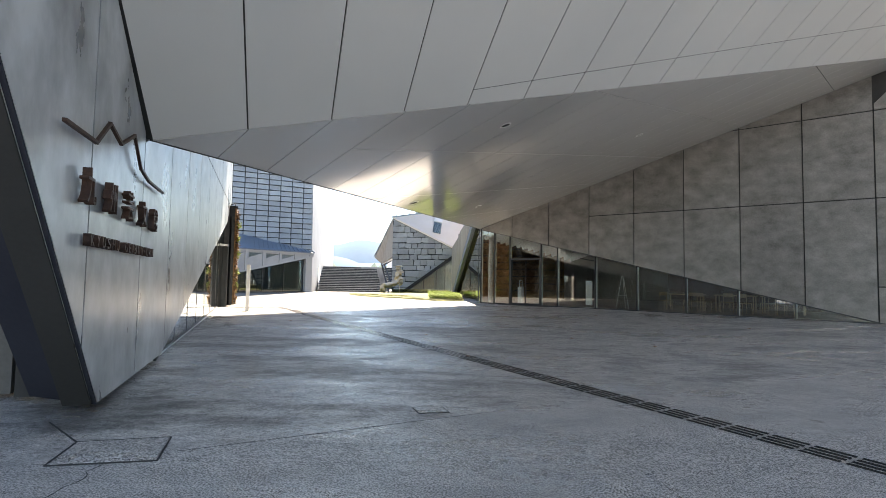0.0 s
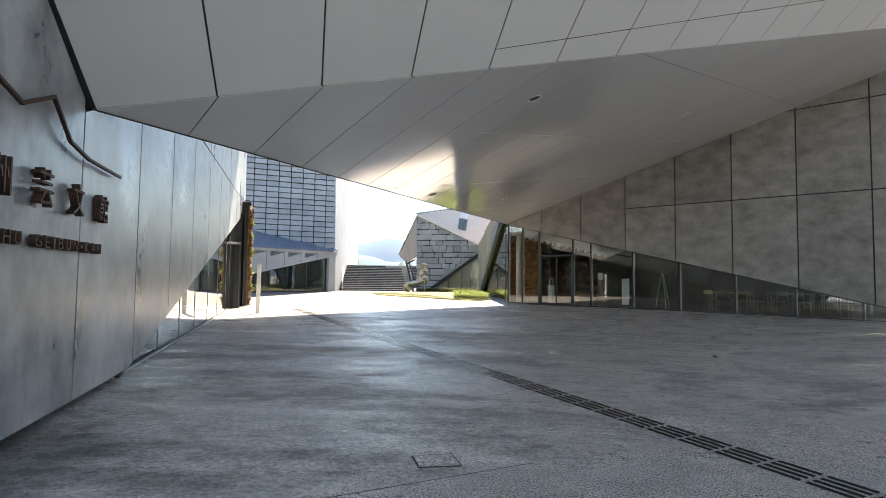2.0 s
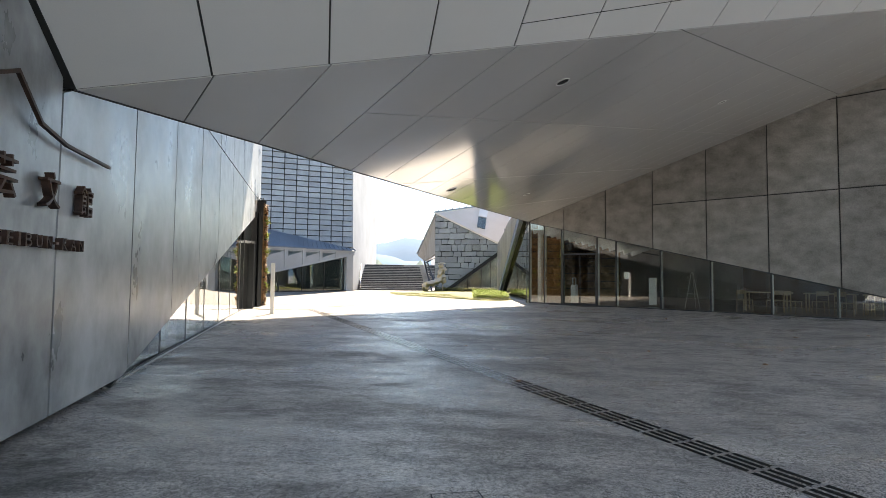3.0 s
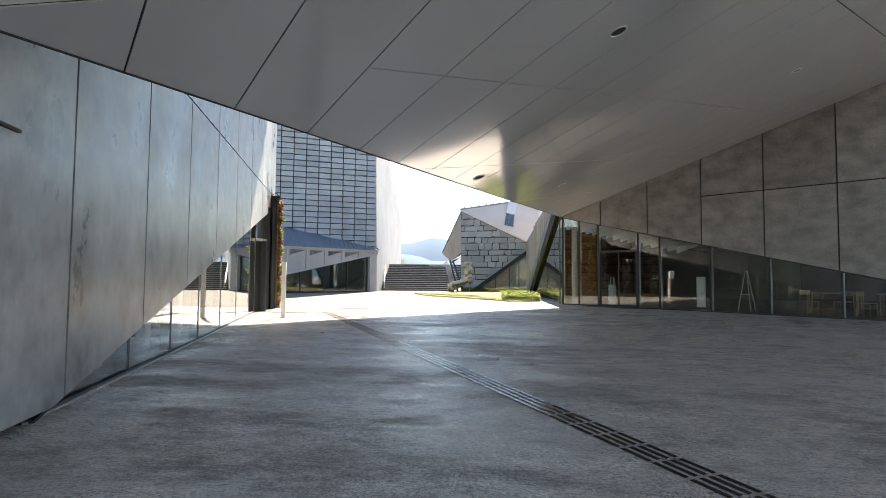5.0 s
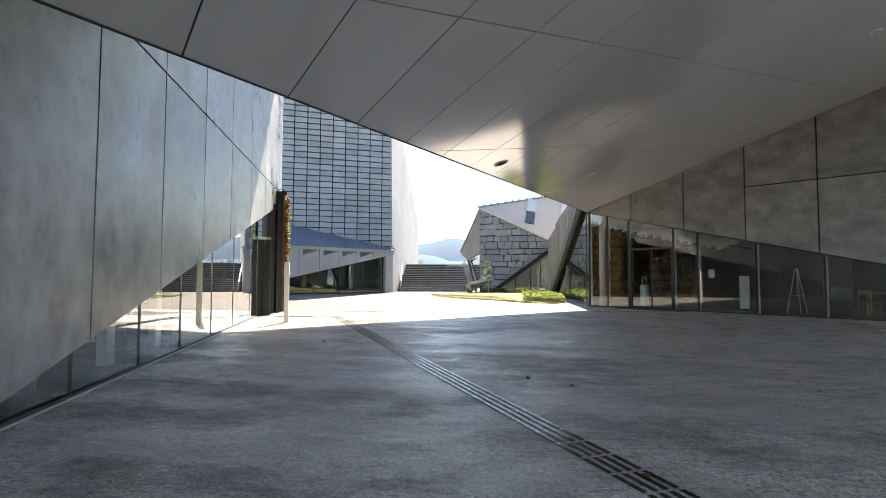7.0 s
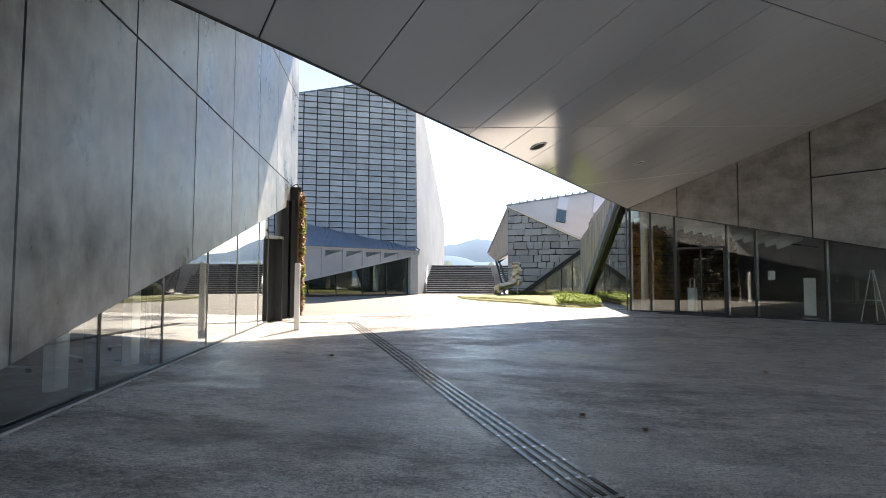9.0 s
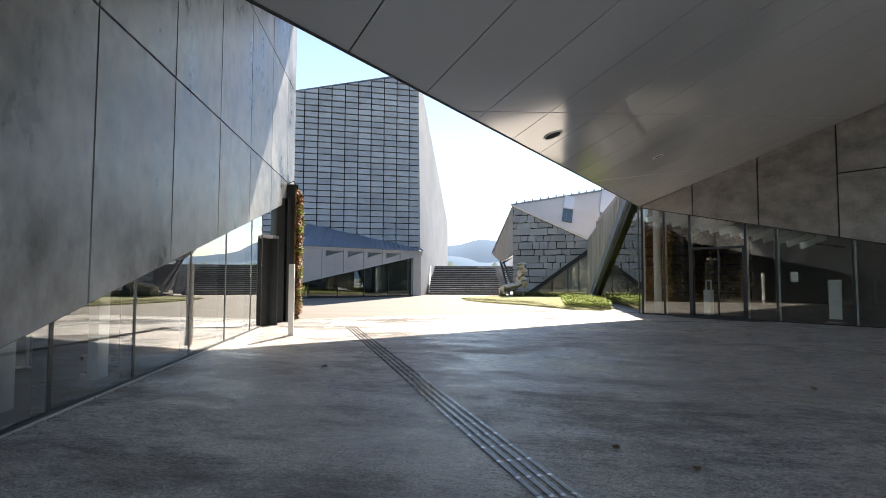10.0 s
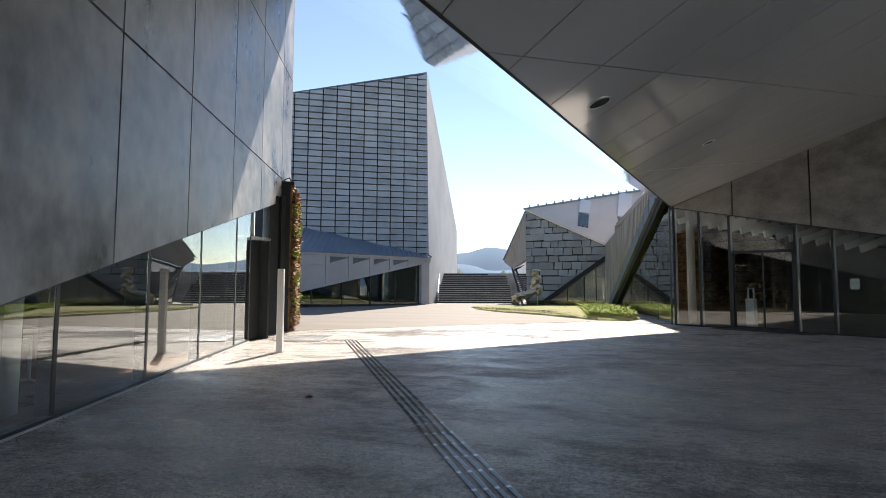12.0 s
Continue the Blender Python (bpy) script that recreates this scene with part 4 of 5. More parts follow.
hose = tube(bmesh.new(), [(-0.05, -0.02, 4.15), (-0.1, -0.1, 4.3), (-0.25, -0.1, 4.25), (-0.33, -0.05, 4.0), (-0.36, 0.0, 3.7)], 0.02)
part("hose", hose, STEEL_D, planter, "black watering hose", smooth=True)

post = thing("bollard_post", -6.86, 19.0, rise(19.0), 18, "pale square steel guide post on the paving", "post")
part("shaft", boxes(((-0.06, -0.06, 0.01), (0.06, 0.06, 1.63)), bevel=0.006), WHITE, post)
part("base_plate", boxes(((-0.08, -0.08, 0), (0.08, 0.08, 0.012))), STAINLESS, post)
part("plate", boxes(((0.061, -0.035, 0.55), (0.064, 0.035, 1.3))), STEEL_L, post)

# ---- far trees and hills, haze painted into their colours ----
bm = bmesh.new()
prev = None
for k in range(400):
    a = radians(-60 + k * 0.3)
    h = 7 + 4 * noise.fractal(Vector((k * 0.11, 2, 0)), 1.0, 2.0, 4) + 2 * noise.noise(Vector((k * 0.9, 5, 0)))
    p = Vector((math.sin(a) * 260, math.cos(a) * 260, 0))
    row = [bm.verts.new(p + Vector((0, 0, 0))), bm.verts.new(p * 1.01 + Vector((0, 0, h * 0.7))), bm.verts.new(p * 1.03 + Vector((0, 0, h)))]
    if prev:
        for i in range(2):
            bm.faces.new((prev[i], row[i], row[i + 1], prev[i + 1]))
    prev = row
tagged(part("backdrop_trees", fix(bm), FOREST), "distant line of trees behind the terrace, haze painted into their green", "trees", kind="structure")
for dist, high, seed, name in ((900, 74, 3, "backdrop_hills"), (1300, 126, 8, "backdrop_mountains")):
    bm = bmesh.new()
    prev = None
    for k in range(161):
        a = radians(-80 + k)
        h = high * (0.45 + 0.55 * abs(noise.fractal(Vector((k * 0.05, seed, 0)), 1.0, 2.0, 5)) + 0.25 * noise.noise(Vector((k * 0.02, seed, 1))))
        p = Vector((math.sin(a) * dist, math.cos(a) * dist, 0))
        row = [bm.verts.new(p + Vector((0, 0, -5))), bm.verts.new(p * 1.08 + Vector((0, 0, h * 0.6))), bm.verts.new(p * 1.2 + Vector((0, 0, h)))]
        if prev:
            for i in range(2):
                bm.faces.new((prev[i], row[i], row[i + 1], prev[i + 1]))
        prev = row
    tagged(part(name, fix(bm), HILL, smooth=True), "wooded hills on the horizon, blue haze painted into their colour", "hills", kind="structure")

# ---- sign on the left wall ----
def lettering(name, text, height, thick, mat, parent, at_s, at_z, off, wide=None):
    """Solid letters from the built-in font, standing off the left wall."""
    curve = bpy.data.curves.new(name, "FONT")
    curve.body, curve.size, curve.extrude, curve.offset = text, 1.0, 0.1, 0.0
    ob = bpy.data.objects.new(name, curve)
    scene.collection.objects.link(ob)
    dg = bpy.context.evaluated_depsgraph_get()
    me = bpy.data.meshes.new_from_object(ob.evaluated_get(dg))
    bpy.data.objects.remove(ob)
    xs = [v.co.x for v in me.vertices]
    ys = [v.co.y for v in me.vertices]
    if not xs:
        return
    x0, x1, y0, y1 = min(xs), max(xs), min(ys), max(ys)
    sy = height / (y1 - y0)
    sx = wide / (x1 - x0) if wide else sy
    for v in me.vertices:
        v.co = pl.at(at_s + (v.co.x - x0) * sx, at_z + (v.co.y - y0) * sy, off + thick / 2 + v.co.z * thick * 5)
    me.materials.clear()
    me.materials.append(mat)
    ob = new("letter", me)
    ob.parent = parent


sign = thing("wall_sign", 0, 0, 0, 0, "dark rusted steel lettering and mountain emblem on concrete", "sign")
for text, mid, wide, tall in (("九", -2.5, 0.25, 0.3), ("州", -1.82, 0.25, 0.285), ("芸", -1.12, 0.27, 0.31), ("文", -0.42, 0.25, 0.3), ("館", 0.27, 0.28, 0.285)):
    lettering("kanji", text, tall, 0.07, BRONZE, sign, mid - wide / 2, 1.84, 0.02, wide)
xs = -2.43
for ch, wd in (("K", .105), ("Y", .105), ("U", .1), ("S", .1), ("H", .1), ("U", .1), (" ", .09), ("G", .11), ("E", .09), ("I", .035), ("B", .1), ("U", .1), ("N", .1), ("-", .05), ("K", .105), ("A", .11), ("N", .1)):
    if ch == "-":
        lettering("letter", ch, 0.02, 0.06, BRONZE, sign, xs, 1.54, 0.02, wd)
    elif ch != " ":
        lettering("letter", ch, 0.103, 0.06, BRONZE, sign, xs, 1.5, 0.02, wd)
    xs += wd + 0.068
LOGO = [(-3.13, 2.37), (-2.36, 2.39), (-1.97, 2.66), (-1.54, 2.57), (-1.0, 2.79), (-0.62, 2.5), (-0.15, 2.43), (0.87, 2.43)]
for a, b in zip(LOGO, LOGO[1:]):
    d = Vector((b[0] - a[0], b[1] - a[1], 0)).normalized() * 0.012
    bm = bmesh.new()
    beam(bm, pl.at(a[0] - d.x, a[1] - d.y, 0.06), pl.at(b[0] + d.x, b[1] + d.y, 0.06), 0.032, 0.028, LU if abs(b[1] - a[1]) > abs(b[0] - a[0]) else (0, 0, 1))
    part("emblem_bar", bm, BRONZE, sign)

# ---- soffit lamps ----
for x, y, r in ((-0.9, 16.0, 0.15), (1.32, 20.45, 0.12), (1.23, 10.83, 0.12), (5.9, 16.1, 0.1)):
    p = on_b(x, y)
    lampx = new("downlight")
    lampx.matrix_basis = Matrix.Translation(p) @ nb.to_track_quat("Z", "Y").to_matrix().to_4x4()
    tagged(lampx, "round recessed downlight set in the metal soffit", "lamp", "soffit downlights")
    bm = bmesh.new()
    rings = [[bm.verts.new((rr * math.cos(k * math.tau / 24), rr * math.sin(k * math.tau / 24), z)) for k in range(24)] for rr, z in ((r, 0.0), (r, -0.012), (r * 0.86, -0.014), (r * 0.82, -0.004), (r * 0.8, -0.002))]
    for a, b in zip(rings, rings[1:]):
        for k in range(24):
            bm.faces.new((a[k], a[(k + 1) % 24], b[(k + 1) % 24], b[k]))
    part("rim", fix(bm), STEEL_L, lampx)
    bm = bmesh.new()
    bmesh.ops.create_circle(bm, cap_ends=True, segments=24, radius=r * 0.81)
    bmesh.ops.translate(bm, verts=bm.verts, vec=(0, 0, -0.004))
    part("lens", bm, JOINT, lampx, "dark unlit lens")

# ---- covers, joints and grates in the paving ----
def cover(name, corners, mat, label, rim=0.02):
    c = sum((Vector((*q, 0)) for q in corners), Vector()) / 4
    ob = thing(name, c.x, c.y, rise(c.y) + 0.002, 0, label, "manhole cover")
    flat = [(q[0] - c.x, q[1] - c.y) for q in corners]
    if area(flat) < 0:
        flat = flat[::-1]
    inner = shrink(flat, rim)
    bm = bmesh.new()
    slab(bm, [(x, y, -0.004) for x, y in inner], (0, 0, 0.01))
    part("lid", bm, mat, ob)
    bm = bmesh.new()
    for i in range(4):
        beam(bm, (*flat[i], 0.001), (*flat[(i + 1) % 4], 0.001), rim * 0.9, 0.008)
    part("rim", bm, JOINT, ob)
    return ob


cover("manhole_cover", [(-2.83, 4.27), (-2.18, 4.45), (-2.0, 3.89), (-2.69, 3.74)], GROUND, "square concrete-filled inspection cover with dark joint", 0.014)
cover("manhole_cover", [(-0.28, 5.56), (0.01, 5.64), (0.09, 5.39), (-0.21, 5.33)], GROUND, "small metal-framed inspection cover in paving", 0.007)
bm = bmesh.new()
beam(bm, (-3.43, 4.8, rise(4.8) + 0.001), (-2.84, 4.28, rise(4.28) + 0.001), 0.014, 0.006)
tagged(part("expansion_joint", bm, JOINT), "dark expansion joint in the paving", "joint", kind="structure")
bm = bmesh.new()
beam(bm, (-1.98, 4.1, rise(4.1)), (0.6, 5.5, rise(5.5)), 0.005, 0.004)
tagged(part("expansion_joint", bm, JOINT), "thin sawn joint in the paving", "joint", kind="structure")

rnd = random.Random(8)
bm = bmesh.new()
last = Vector((-2.33, 3.8, rise(3.8)))
for k in range(14):
    nxt = last + Vector((0.012 + rnd.uniform(-0.03, 0.03), -0.045, 0))
    nxt.z = rise(nxt.y)
    beam(bm, last, nxt, rnd.uniform(0.004, 0.01), 0.003)
    last = nxt
tagged(part("paving_crack", bm, JOINT), "thin irregular crack in the concrete paving", "crack", kind="structure")

grate = thing("floor_grate", -7.6, 21.6, rise(21.6) + 0.005, 12, "grey steel entrance grate in sunlit paving", "grate")
part("frame", boxes(((-0.62, -0.8, 0.0), (0.5, -0.76, 0.012)), ((-0.62, 0.56, 0.0), (0.5, 0.6, 0.012)), ((-0.62, -0.76, 0), (-0.58, 0.56, 0.012)), ((0.46, -0.76, 0), (0.5, 0.56, 0.012))), STEEL_L, grate)
part("tray", boxes(((-0.58, -0.76, 0.002), (0.46, 0.56, 0.004))), STEEL_D, grate)
for k in range(26):
    y = -0.74 + k * 0.05
    part("slat", boxes(((-0.58, y, 0.004), (0.46, y + 0.028, 0.011))), STEEL_L, grate)
warn = thing("tactile_warning_tile", -6.55, 21.3, rise(21.3), 18, "pale tactile warning studs in the paving", "tactile paving")
bm = bmesh.new()
box(bm, (-0.016, -0.016, 0), (0.016, 0.016, 0.007), 0.004)
stud = part("stud", bm, STAINLESS, warn)
for i in range(13):
    for j in range(5):
        if i or j:
            ob = new("stud", stud.data)
            ob.parent = warn
            ob.matrix_basis = pose(-0.55 + i * 0.075, -0.9 + j * 0.075, 0)
stud.matrix_basis = pose(-0.55, -0.9, 0)

# dry leaves and a pebble line along the left wall foot
rnd = random.Random(3)
for x, y in ((0.17, 11.96), (0.44, 9.13), (-0.35, 12.3), (2.9, 12.1), (5.6, 19.6), (3.4, 16.2), (5.4, 12.6), (6.9, 14.9), (-4.3, 15.3), (8.8, 15.5), (4.3, 10.9), (2.2, 15.2)):
    bm = bmesh.new()
    s = rnd.uniform(0.035, 0.06)
    pts = [(0, -s, 0.012), (s * 0.6, -s * 0.2, 0.02), (s * 0.45, s * 0.7, 0.03), (0, s * 1.2, 0.004), (-s * 0.5, s * 0.6, 0.032), (-s * 0.6, -s * 0.3, 0.018)]
    c = bm.verts.new((0, 0, 0.006))
    ring = [bm.verts.new(p) for p in pts]
    for i in range(6):
        bm.faces.new((c, ring[i], ring[(i + 1) % 6]))
    bmesh.ops.solidify(bm, geom=bm.faces[:], thickness=0.003)
    lf = part("dry_leaf", bm, DRY)
    lf.matrix_basis = pose(x, y, rise(y), 0, 0, rnd.uniform(0, 360))
    tagged(lf, "small curled brown leaf on the paving", "leaf", "fallen leaves")

# ---- lobby: chairs, tables, easel, column ----
def chair(x, y, turn):
    ob = thing("cafe_chair", x, y, 0.103, turn, "slim pale wooden cafe chair with an open back", "chair", "lobby chairs")
    for sx in (-0.2, 0.2):
        for sy, top in ((-0.2, 0.45), (0.2, 0.82)):
            part("leg", tube(bmesh.new(), [(sx, sy, 0), (sx * 0.92, sy * 0.95, top)], 0.014, 6), PALE_WOOD, ob)
    part("seat", boxes(((-0.21, -0.21, 0.43), (0.21, 0.21, 0.46)), bevel=0.008), PALE_WOOD, ob)
    part("backrest", boxes(((-0.2, 0.185, 0.66), (0.2, 0.205, 0.82)), bevel=0.005), PALE_WOOD, ob)
    return ob


def table(x, y, turn):
    ob = thing("cafe_table", x, y, 0.103, turn, "long pale wooden table with square legs", "table", "lobby tables")
    part("tabletop", boxes(((-0.8, -0.38, 0.70), (0.8, 0.38, 0.74)), bevel=0.006), PALE_WOOD, ob)
    for sx in (-0.72, 0.72):
        for sy in (-0.3, 0.3):
            part("leg", boxes(((sx - 0.02, sy - 0.02, 0), (sx + 0.02, sy + 0.02, 0.7))), PALE_WOOD, ob)
    return ob


c0, t0 = None, None
for d, k, turn in ((7.1, 1.4, 10), (8.0, 1.9, 190), (8.7, 1.3, 30), (9.4, 2.1, 170), (10.2, 1.3, 0), (10.9, 2.2, 200), (11.6, 1.5, 20)):
    p = pr.at(d, 0, -k)
    c0 = chair(p.x, p.y, turn) if c0 is None else copy_thing(c0, pose(p.x, p.y, 0.103, 0, 0, turn))
for d, k in ((7.6, 2.6), (9.6, 2.9), (11.4, 2.7)):
    p = pr.at(d, 0, -k)
    t0 = table(p.x, p.y, -39) if t0 is None else copy_thing(t0, pose(p.x, p.y, 0.103, 0, 0, -39))
p = pr.at(5.2, 0, -1.3)
easel = thing("easel", p.x, p.y, 0.103, -39, "pale folding easel behind the glass", "easel")
for q in ((-0.3, 0, 0), (0.3, 0, 0), (0, 0.4, 0)):
    part("leg", tube(bmesh.new(), [q, (q[0] * 0.1, q[1] * 0.1, 1.5)], 0.015, 6), WHITE, easel)
part("rail", boxes(((-0.22, -0.02, 0.6), (0.22, 0.02, 0.63))), WHITE, easel)
p = pr.at(3.7, 0, -1.0)
stand = thing("poster_stand", p.x, p.y, 0.103, -39, "white notice panel on a stand", "stand")
part("panel", boxes(((-0.16, -0.02, 0.1), (0.16, 0.02, 1.25)), bevel=0.004), WHITE, stand)
part("foot", boxes(((-0.2, -0.15, 0), (0.2, 0.15, 0.02))), STEEL_L, stand)
p = pr.at(2.95, 0, -0.125)
note = tagged(part("door_notice", boxes(((-0.1, -0.002, 1.3), (0.1, 0.002, 1.58))), WHITE), "small white paper notice stuck on the glass", "notice")
note.matrix_basis = pose(p.x, p.y, 0, 0, 0, -38.9)
p = pr.at(0.2, 0, -0.6)
umb = thing("umbrella_stand", p.x, p.y, 0.103, -39, "tall slim umbrella-bag stand inside the door", "stand")
part("body", boxes(((-0.12, -0.12, 0.02), (0.12, 0.12, 0.9)), bevel=0.01), WHITE, umb)
part("base", boxes(((-0.16, -0.16, 0), (0.16, 0.16, 0.02))), STEEL_L, umb)
part("holder", boxes(((-0.1, -0.02, 0.9), (-0.06, 0.02, 1.2)), ((0.06, -0.02, 0.9), (0.1, 0.02, 1.2)), ((-0.1, -0.02, 1.2), (0.1, 0.02, 1.23))), STEEL_L, umb)
p = pr.at(-1.62, 0, -0.55)
colm = thing("round_column", p.x, p.y, 0, 0, "pale round concrete column inside the corner glass", "column")
part("shaft", tube(bmesh.new(), [(0, 0, 0), (0, 0, 3.9)], 0.13, 20), WHITE, colm, smooth=True)
louvre = thing("ceiling_louvre", 0, 0, 0, 0, "white slatted ceiling louvre in the lobby", "louvre")
for k in range(16):
    d = -1.9 + k * 0.33
    z = r_top(max(d, -1.9)) - 0.42
    part("slat", beam(bmesh.new(), pr.at(d, z, -0.35), pr.at(d + 0.35, z + 0.32, -1.4), 0.06, 0.2), WHITE, louvre)
part("carrier", beam(bmesh.new(), pr.at(-1.6, 3.35, -0.95), pr.at(4.0, 2.3, -0.95), 0.05, 0.05), STEEL_D, louvre)

# planted wall added at the back of the lobby, in place of a reflection
QA, QB = Vector((1.7, 40.6, 0)), Vector((8.6, 38.2, 0))
pq = Plane(QA, QB - QA, (0, 0, 1))
indoor = thing("planted_wall", QA.x, QA.y, 0.1, 0, "added rust-brown planted wall standing in for a reflection in the lobby glass", "green wall")
LQ = (QB - QA).length
part("board", slab(bmesh.new(), [pq.at(0, 0, -0.1) - QA, pq.at(LQ, 0, -0.1) - QA, pq.at(LQ, 4.7, -0.1) - QA, pq.at(0, 4.7, -0.1) - QA], pq.n * -0.1), DRY, indoor)
for k in range(9):
    z = 0.5 + 0.5 * k
    part("pocket_row", slab(bmesh.new(), [pq.at(0, z, -0.1) - QA, pq.at(LQ, z, -0.1) - QA, pq.at(LQ, z + 0.06, -0.1) - QA, pq.at(0, z + 0.06, -0.1) - QA], pq.n * 0.14), STEEL_D, indoor)
rnd = random.Random(17)
spots = []
for i in range(9000):
    a, z = rnd.uniform(0, LQ), rnd.uniform(0.3, 4.7)
    spots.append(tuple(pq.at(a, z, 0.02 + 0.22 * max(0, noise.noise(Vector((a * 1.3, z * 1.6, 4))))) - QA))
leaves("dried_plants", spots, 0.17, DRY, "rust-brown dried hanging plants", "", indoor, droop=1.2)


# left room: white tables on castors, and hand-soap dispensers on a dark panel
def rolling_table(x, y, turn):
    ob = thing("folding_table", x, y, rise(y) + 0.03, turn, "white folding table with tubular legs on castors", "table", "left room tables")
    part("tabletop", boxes(((-0.75, -0.3, 0.70), (0.75, 0.3, 0.73)), bevel=0.005), PALE_WOOD, ob)
    for sx in (-0.62, 0.62):
        part("leg", tube(bmesh.new(), [(sx, 0, 0.7), (sx, 0, 0.1)], 0.022, 8), WHITE, ob)
        part("foot", tube(bmesh.new(), [(sx, -0.28, 0.075), (sx, 0, 0.11), (sx, 0.28, 0.075)], 0.018, 8), WHITE, ob)
        for sy in (-0.27, 0.27):
            part("castor", tube(bmesh.new(), [(sx - 0.012, sy, 0.032), (sx + 0.012, sy, 0.032)], 0.032, 12), STEEL_D, ob)
    part("crossbar", tube(bmesh.new(), [(-0.62, 0, 0.62), (0.62, 0, 0.62)], 0.014, 8), WHITE, ob)
    return ob


rt = None
for a, k, turn in ((1.9, 1.5, 100), (3.9, 1.7, 118), (6.0, 1.4, 95)):
    p = pg.at(a, 0, -k)
    rt = rolling_table(p.x, p.y, turn) if rt is None else copy_thing(rt, pose(p.x, p.y, rise(p.y) + 0.03, 0, 0, turn))
for a in (5.55, 6.1):
    p = pg.at(a, 0, -0.75)
    disp = thing("soap_dispenser", p.x, p.y, rise(p.y) + 0.03, 0, "white wall-type soap dispenser on a slim dark stand", "dispenser", "soap dispensers")
    part("body", boxes(((-0.06, -0.05, 1.12), (0.06, 0.05, 1.38)), bevel=0.02), WHITE, disp)
    part("nozzle", boxes(((-0.03, -0.035, 1.06), (0.03, 0.035, 1.12)), bevel=0.008), STEEL_D, disp)
    part("cap", boxes(((-0.05, -0.04, 1.38), (0.05, 0.04, 1.46)), bevel=0.015), WHITE, disp)
    part("stand", tube(bmesh.new(), [(0, 0.07, 0.0), (0, 0.07, 1.4)], 0.012, 8), STEEL_D, disp)
    part("base", boxes(((-0.14, -0.1, 0), (0.14, 0.16, 0.012))), STEEL_D, disp)

# grit and dust gathered along the foot of the left glazing and wall
rnd = random.Random(31)
bm = bmesh.new()
for i in range(900):
    a = rnd.uniform(-2.6, 12.5)
    p = pg.at(a, 0.0, 0.04 + abs(rnd.gauss(0, 0.07)))
    s = rnd.uniform(0.003, 0.009)
    turn = rnd.uniform(0, 3)
    ring = [bm.verts.new((p.x + s * rnd.uniform(0.6, 1.3) * math.cos(turn + k * 1.57), p.y + s * rnd.uniform(0.6, 1.3) * math.sin(turn + k * 1.57), rise(p.y) + 0.0005)) for k in range(4)]
    top = bm.verts.new((p.x, p.y, rise(p.y) + s * 0.7))
    for k in range(4):
        bm.faces.new((ring[k], ring[(k + 1) % 4], top))
tagged(part("grit", bm, BACK_S), "dark grit and soil gathered along the wall foot", "grit", kind="stuff")

# ---- wall panels, stones, tactile bars ----
panels_left()
panels_right()
rnd = random.Random(21)
cols, rows = 12, 36
for c in range(cols):
    for r in range(rows):
        u0, u1 = -0.02 - 1.0 * c, -1.0 - 1.0 * c
        z0 = 0.46 * r + 3.3
        z1 = z0 + 0.46
        lean = 0.28 * (z0 / 17.7)
        poly = [(u0 - (lean if c == 0 else 0) - 0.03, z0 + 0.045), (u1 + 0.03, z0 + 0.045), (u1 + 0.03, z1 - 0.01), (u0 - (lean if c == 0 else 0) - 0.03, z1 - 0.01)]
        poly = cut(poly, (0.0, 17.62), (0.2415, -1.0))
        if len(poly) < 3 or abs(area(poly)) < 0.03:
            continue
        tilt = [rnd.uniform(0.0, 0.08) for _ in range(2)]
        spin, mu, mz = rnd.uniform(-0.045, 0.045), (u0 + u1) / 2, (z0 + z1) / 2
        poly = [(mu + (a - mu) - (b - mz) * spin, mz + (b - mz) + (a - mu) * spin) for a, b in poly]
        bm = bmesh.new()
        fr, bk = [], []
        for a, b in poly:
            f = (a - u1) / (u0 - u1)
            g = (b - z0) / 0.46
            off = 0.03 + tilt[0] * f + tilt[1] * (1 - g) + 0.1 * (1 - g)
            fr.append(bm.verts.new(pt.at(a, b, off) - TC))
            bk.append(bm.verts.new(pt.at(a, b, -0.055) - TC))
        bm.faces.new(fr)
        for i in range(len(fr)):
            j = (i + 1) % len(fr)
            bm.faces.new((fr[i], bk[i], bk[j], fr[j]))
        part("stone_slab", fix(bm), STONE_T, tower)

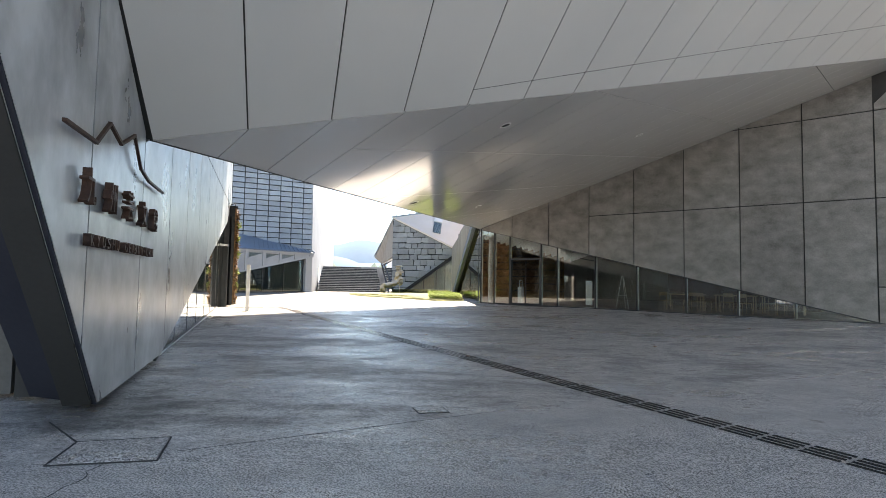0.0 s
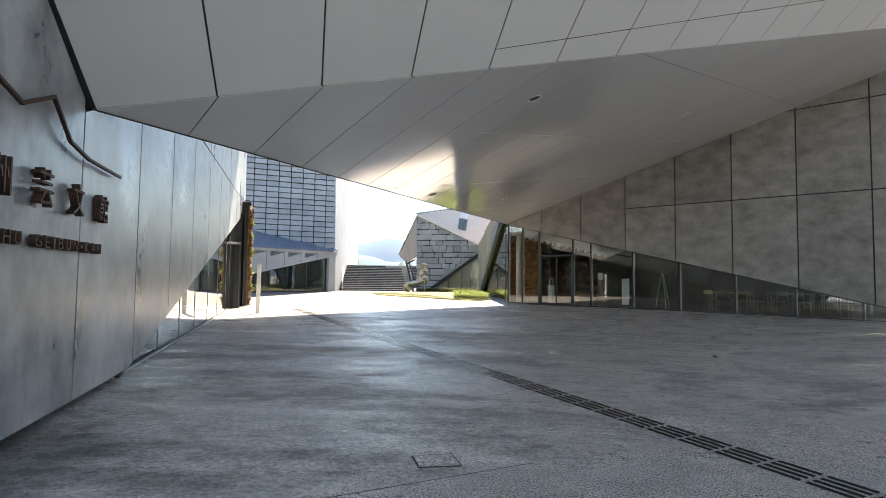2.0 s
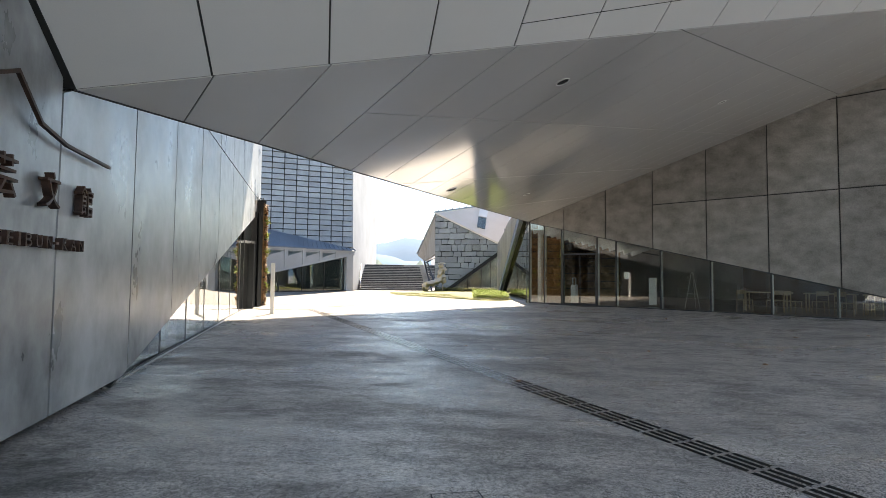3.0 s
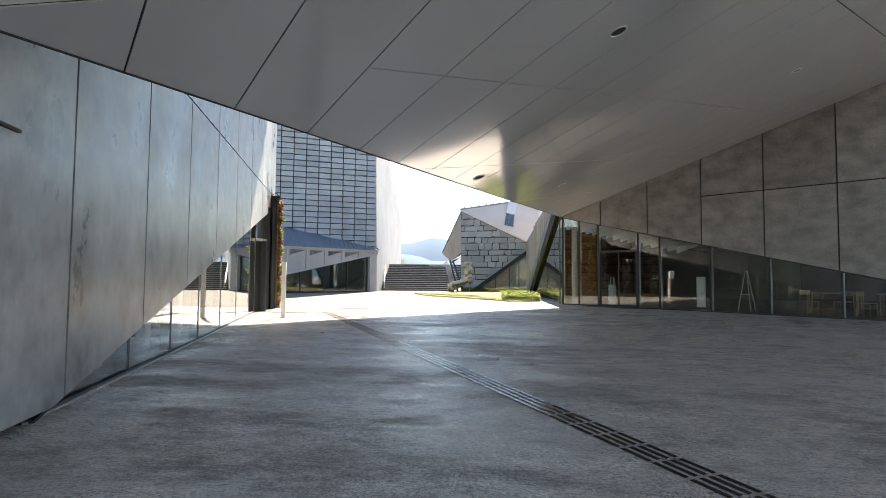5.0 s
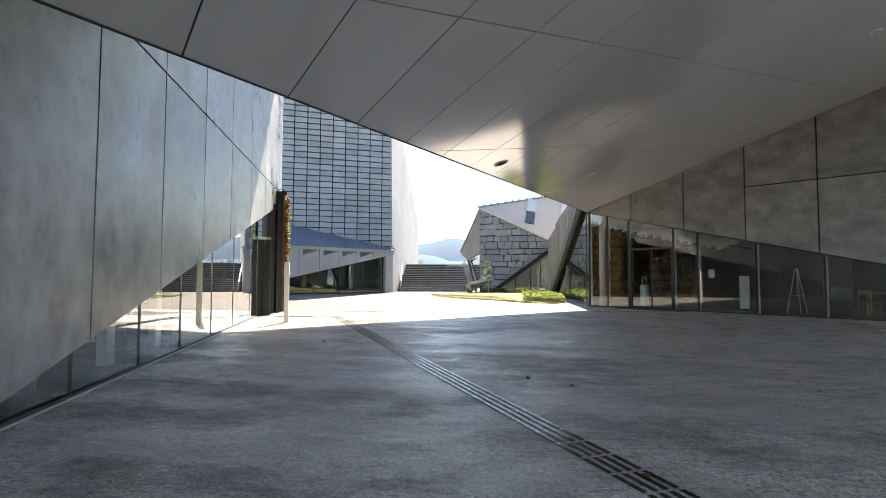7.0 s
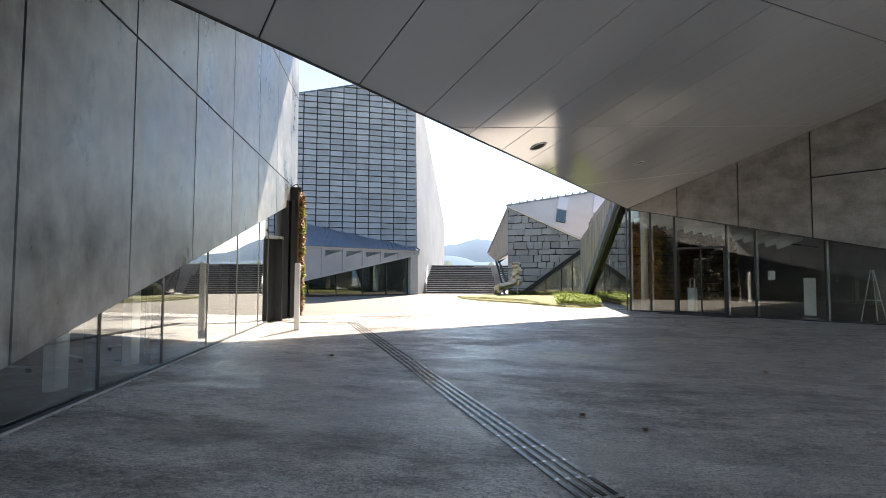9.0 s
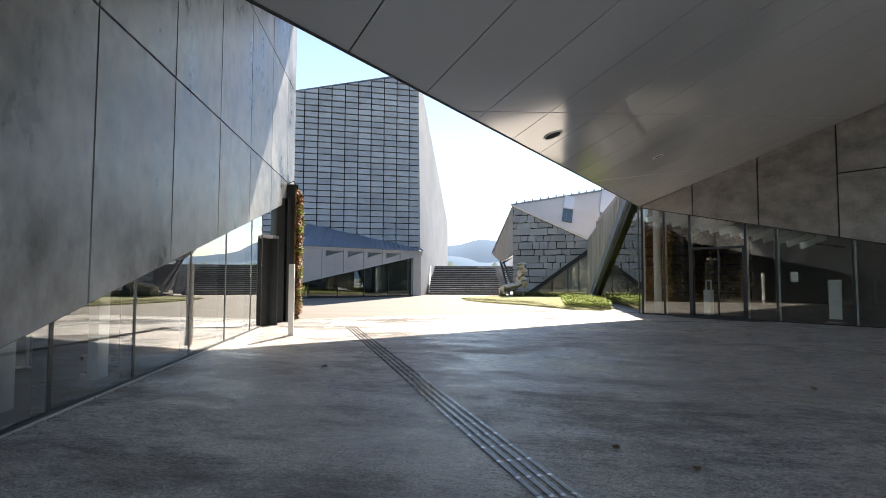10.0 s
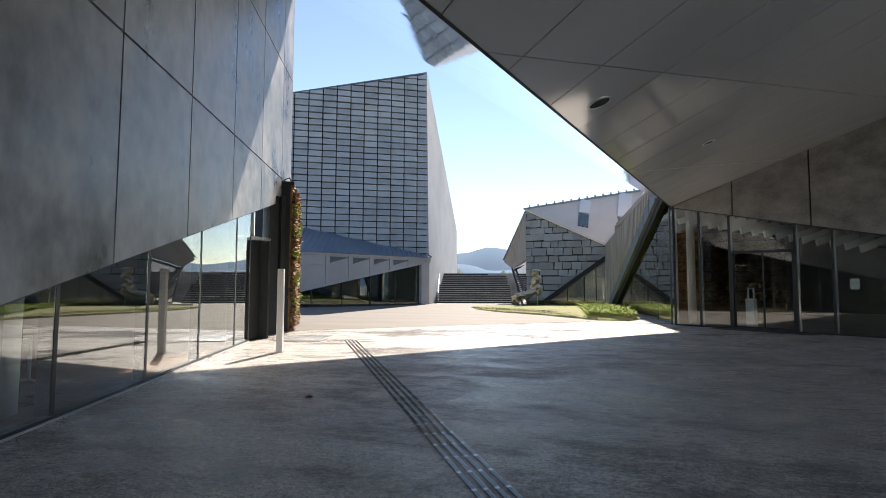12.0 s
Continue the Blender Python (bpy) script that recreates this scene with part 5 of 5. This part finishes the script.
rnd = random.Random(5)
r = 0
z = 0.12
while z < 6.6:
    tall = (0.44, 0.5, 0.42, 0.54)[r % 4]
    u = rnd.choice((0.0, 0.3))
    while u > -LH:
        wide = rnd.choice((0.52, 0.58, 0.66, 1.0, 1.25))
        lo_u, hi_u = max(-LH, u - wide), min(0.0, u)
        # each slab is a quad of its own, drawn in unevenly so that the joints run as wedges
        w = [rnd.uniform(0.006, 0.085) if rnd.random() < 0.6 else 0.01 for _ in range(4)]
        h = [rnd.uniform(0.008, 0.1) if rnd.random() < 0.7 else 0.01 for _ in range(4)]
        poly = [(lo_u + w[0], z + h[0]), (hi_u - w[1] * 0.4, z + h[1]), (hi_u - w[2] * 0.4, z + tall - h[2] * 0.2), (lo_u + w[3], z + tall - h[3] * 0.2)]
        poly = cut(poly, (0, 3.9), (-2.56 / LH, -1.0))
        if len(poly) > 2:
            poly = cut(poly, (0, 3.42), (-3.2 / 4.45, 1.0))
        if len(poly) > 2 and hi_u - lo_u > 0.2 and abs(area(poly)) > 0.01:
            bm = bmesh.new()
            t1, t2 = rnd.uniform(0.02, 0.1), rnd.uniform(-0.05, 0.05)
            fr = [bm.verts.new(ph.at(a, b, 0.05 + t1 * (1 - (b - z) / tall) + t2 * (u - a) / wide) - HB) for a, b in poly]
            bk = [bm.verts.new(ph.at(a, b, -0.05) - HB) for a, b in poly]
            bm.faces.new(fr)
            for i in range(len(fr)):
                j = (i + 1) % len(fr)
                bm.faces.new((fr[i], bk[i], bk[j], fr[j]))
            part("stone_slab", fix(bm), STONE_H, house)
        u -= wide
    z += tall
    r += 1

# tactile guide bars: four rows of ribbed steel strips
GS, GE = Vector((3.62, 3.3, 0)), Vector((-6.42, 21.4, 0))
gd = (GE - GS).normalized()
gn = Vector((-gd.y, gd.x, 0))
guide = thing("tactile_guide_strip", GS.x, GS.y, rise(GS.y) + 0.001, math.degrees(math.atan2(gd.y, gd.x)), "four rows of steel tactile guide bars set in the paving", "tactile paving")
bm = bmesh.new()
slab(bm, [(0.0, -0.018, 0.0), (0.3, -0.018, 0.0), (0.3, 0.018, 0.0), (0.0, 0.018, 0.0)], (0, 0, 0.003))
plate_faces = len(bm.faces)
for y in (-0.0095, 0.0095):
    slab(bm, [(0.004, y - 0.0055, 0.003), (0.296, y - 0.0055, 0.003), (0.296, y + 0.0055, 0.003), (0.004, y + 0.0055, 0.003)], (0, 0, 0.004))
rib_faces = len(bm.faces)
for x in (-0.016, 0.304):
    slab(bm, [(x, -0.016, 0.0), (x + 0.012, -0.016, 0.0), (x + 0.012, 0.016, 0.0), (x, 0.016, 0.0)], (0, 0, 0.005))
first = part("bar", bm, JOINT, guide)
first.data.materials.append(BAR_TOP)
first.data.materials.append(RIB)
for poly in first.data.polygons:
    poly.material_index = int(poly.index >= plate_faces) + int(poly.index >= rib_faces)
for k in range(int((GE - GS).length / 0.338)):
    for j in range(4):
        if k or j:
            ob = new("bar", first.data)
            ob.parent = guide
            ob.matrix_basis = pose(k * 0.338, (j - 1.5) * 0.081, rise(GS.y + gd.y * k * 0.338) - rise(GS.y), 0, -0.35, 0)
first.matrix_basis = pose(0, -1.5 * 0.081, 0)
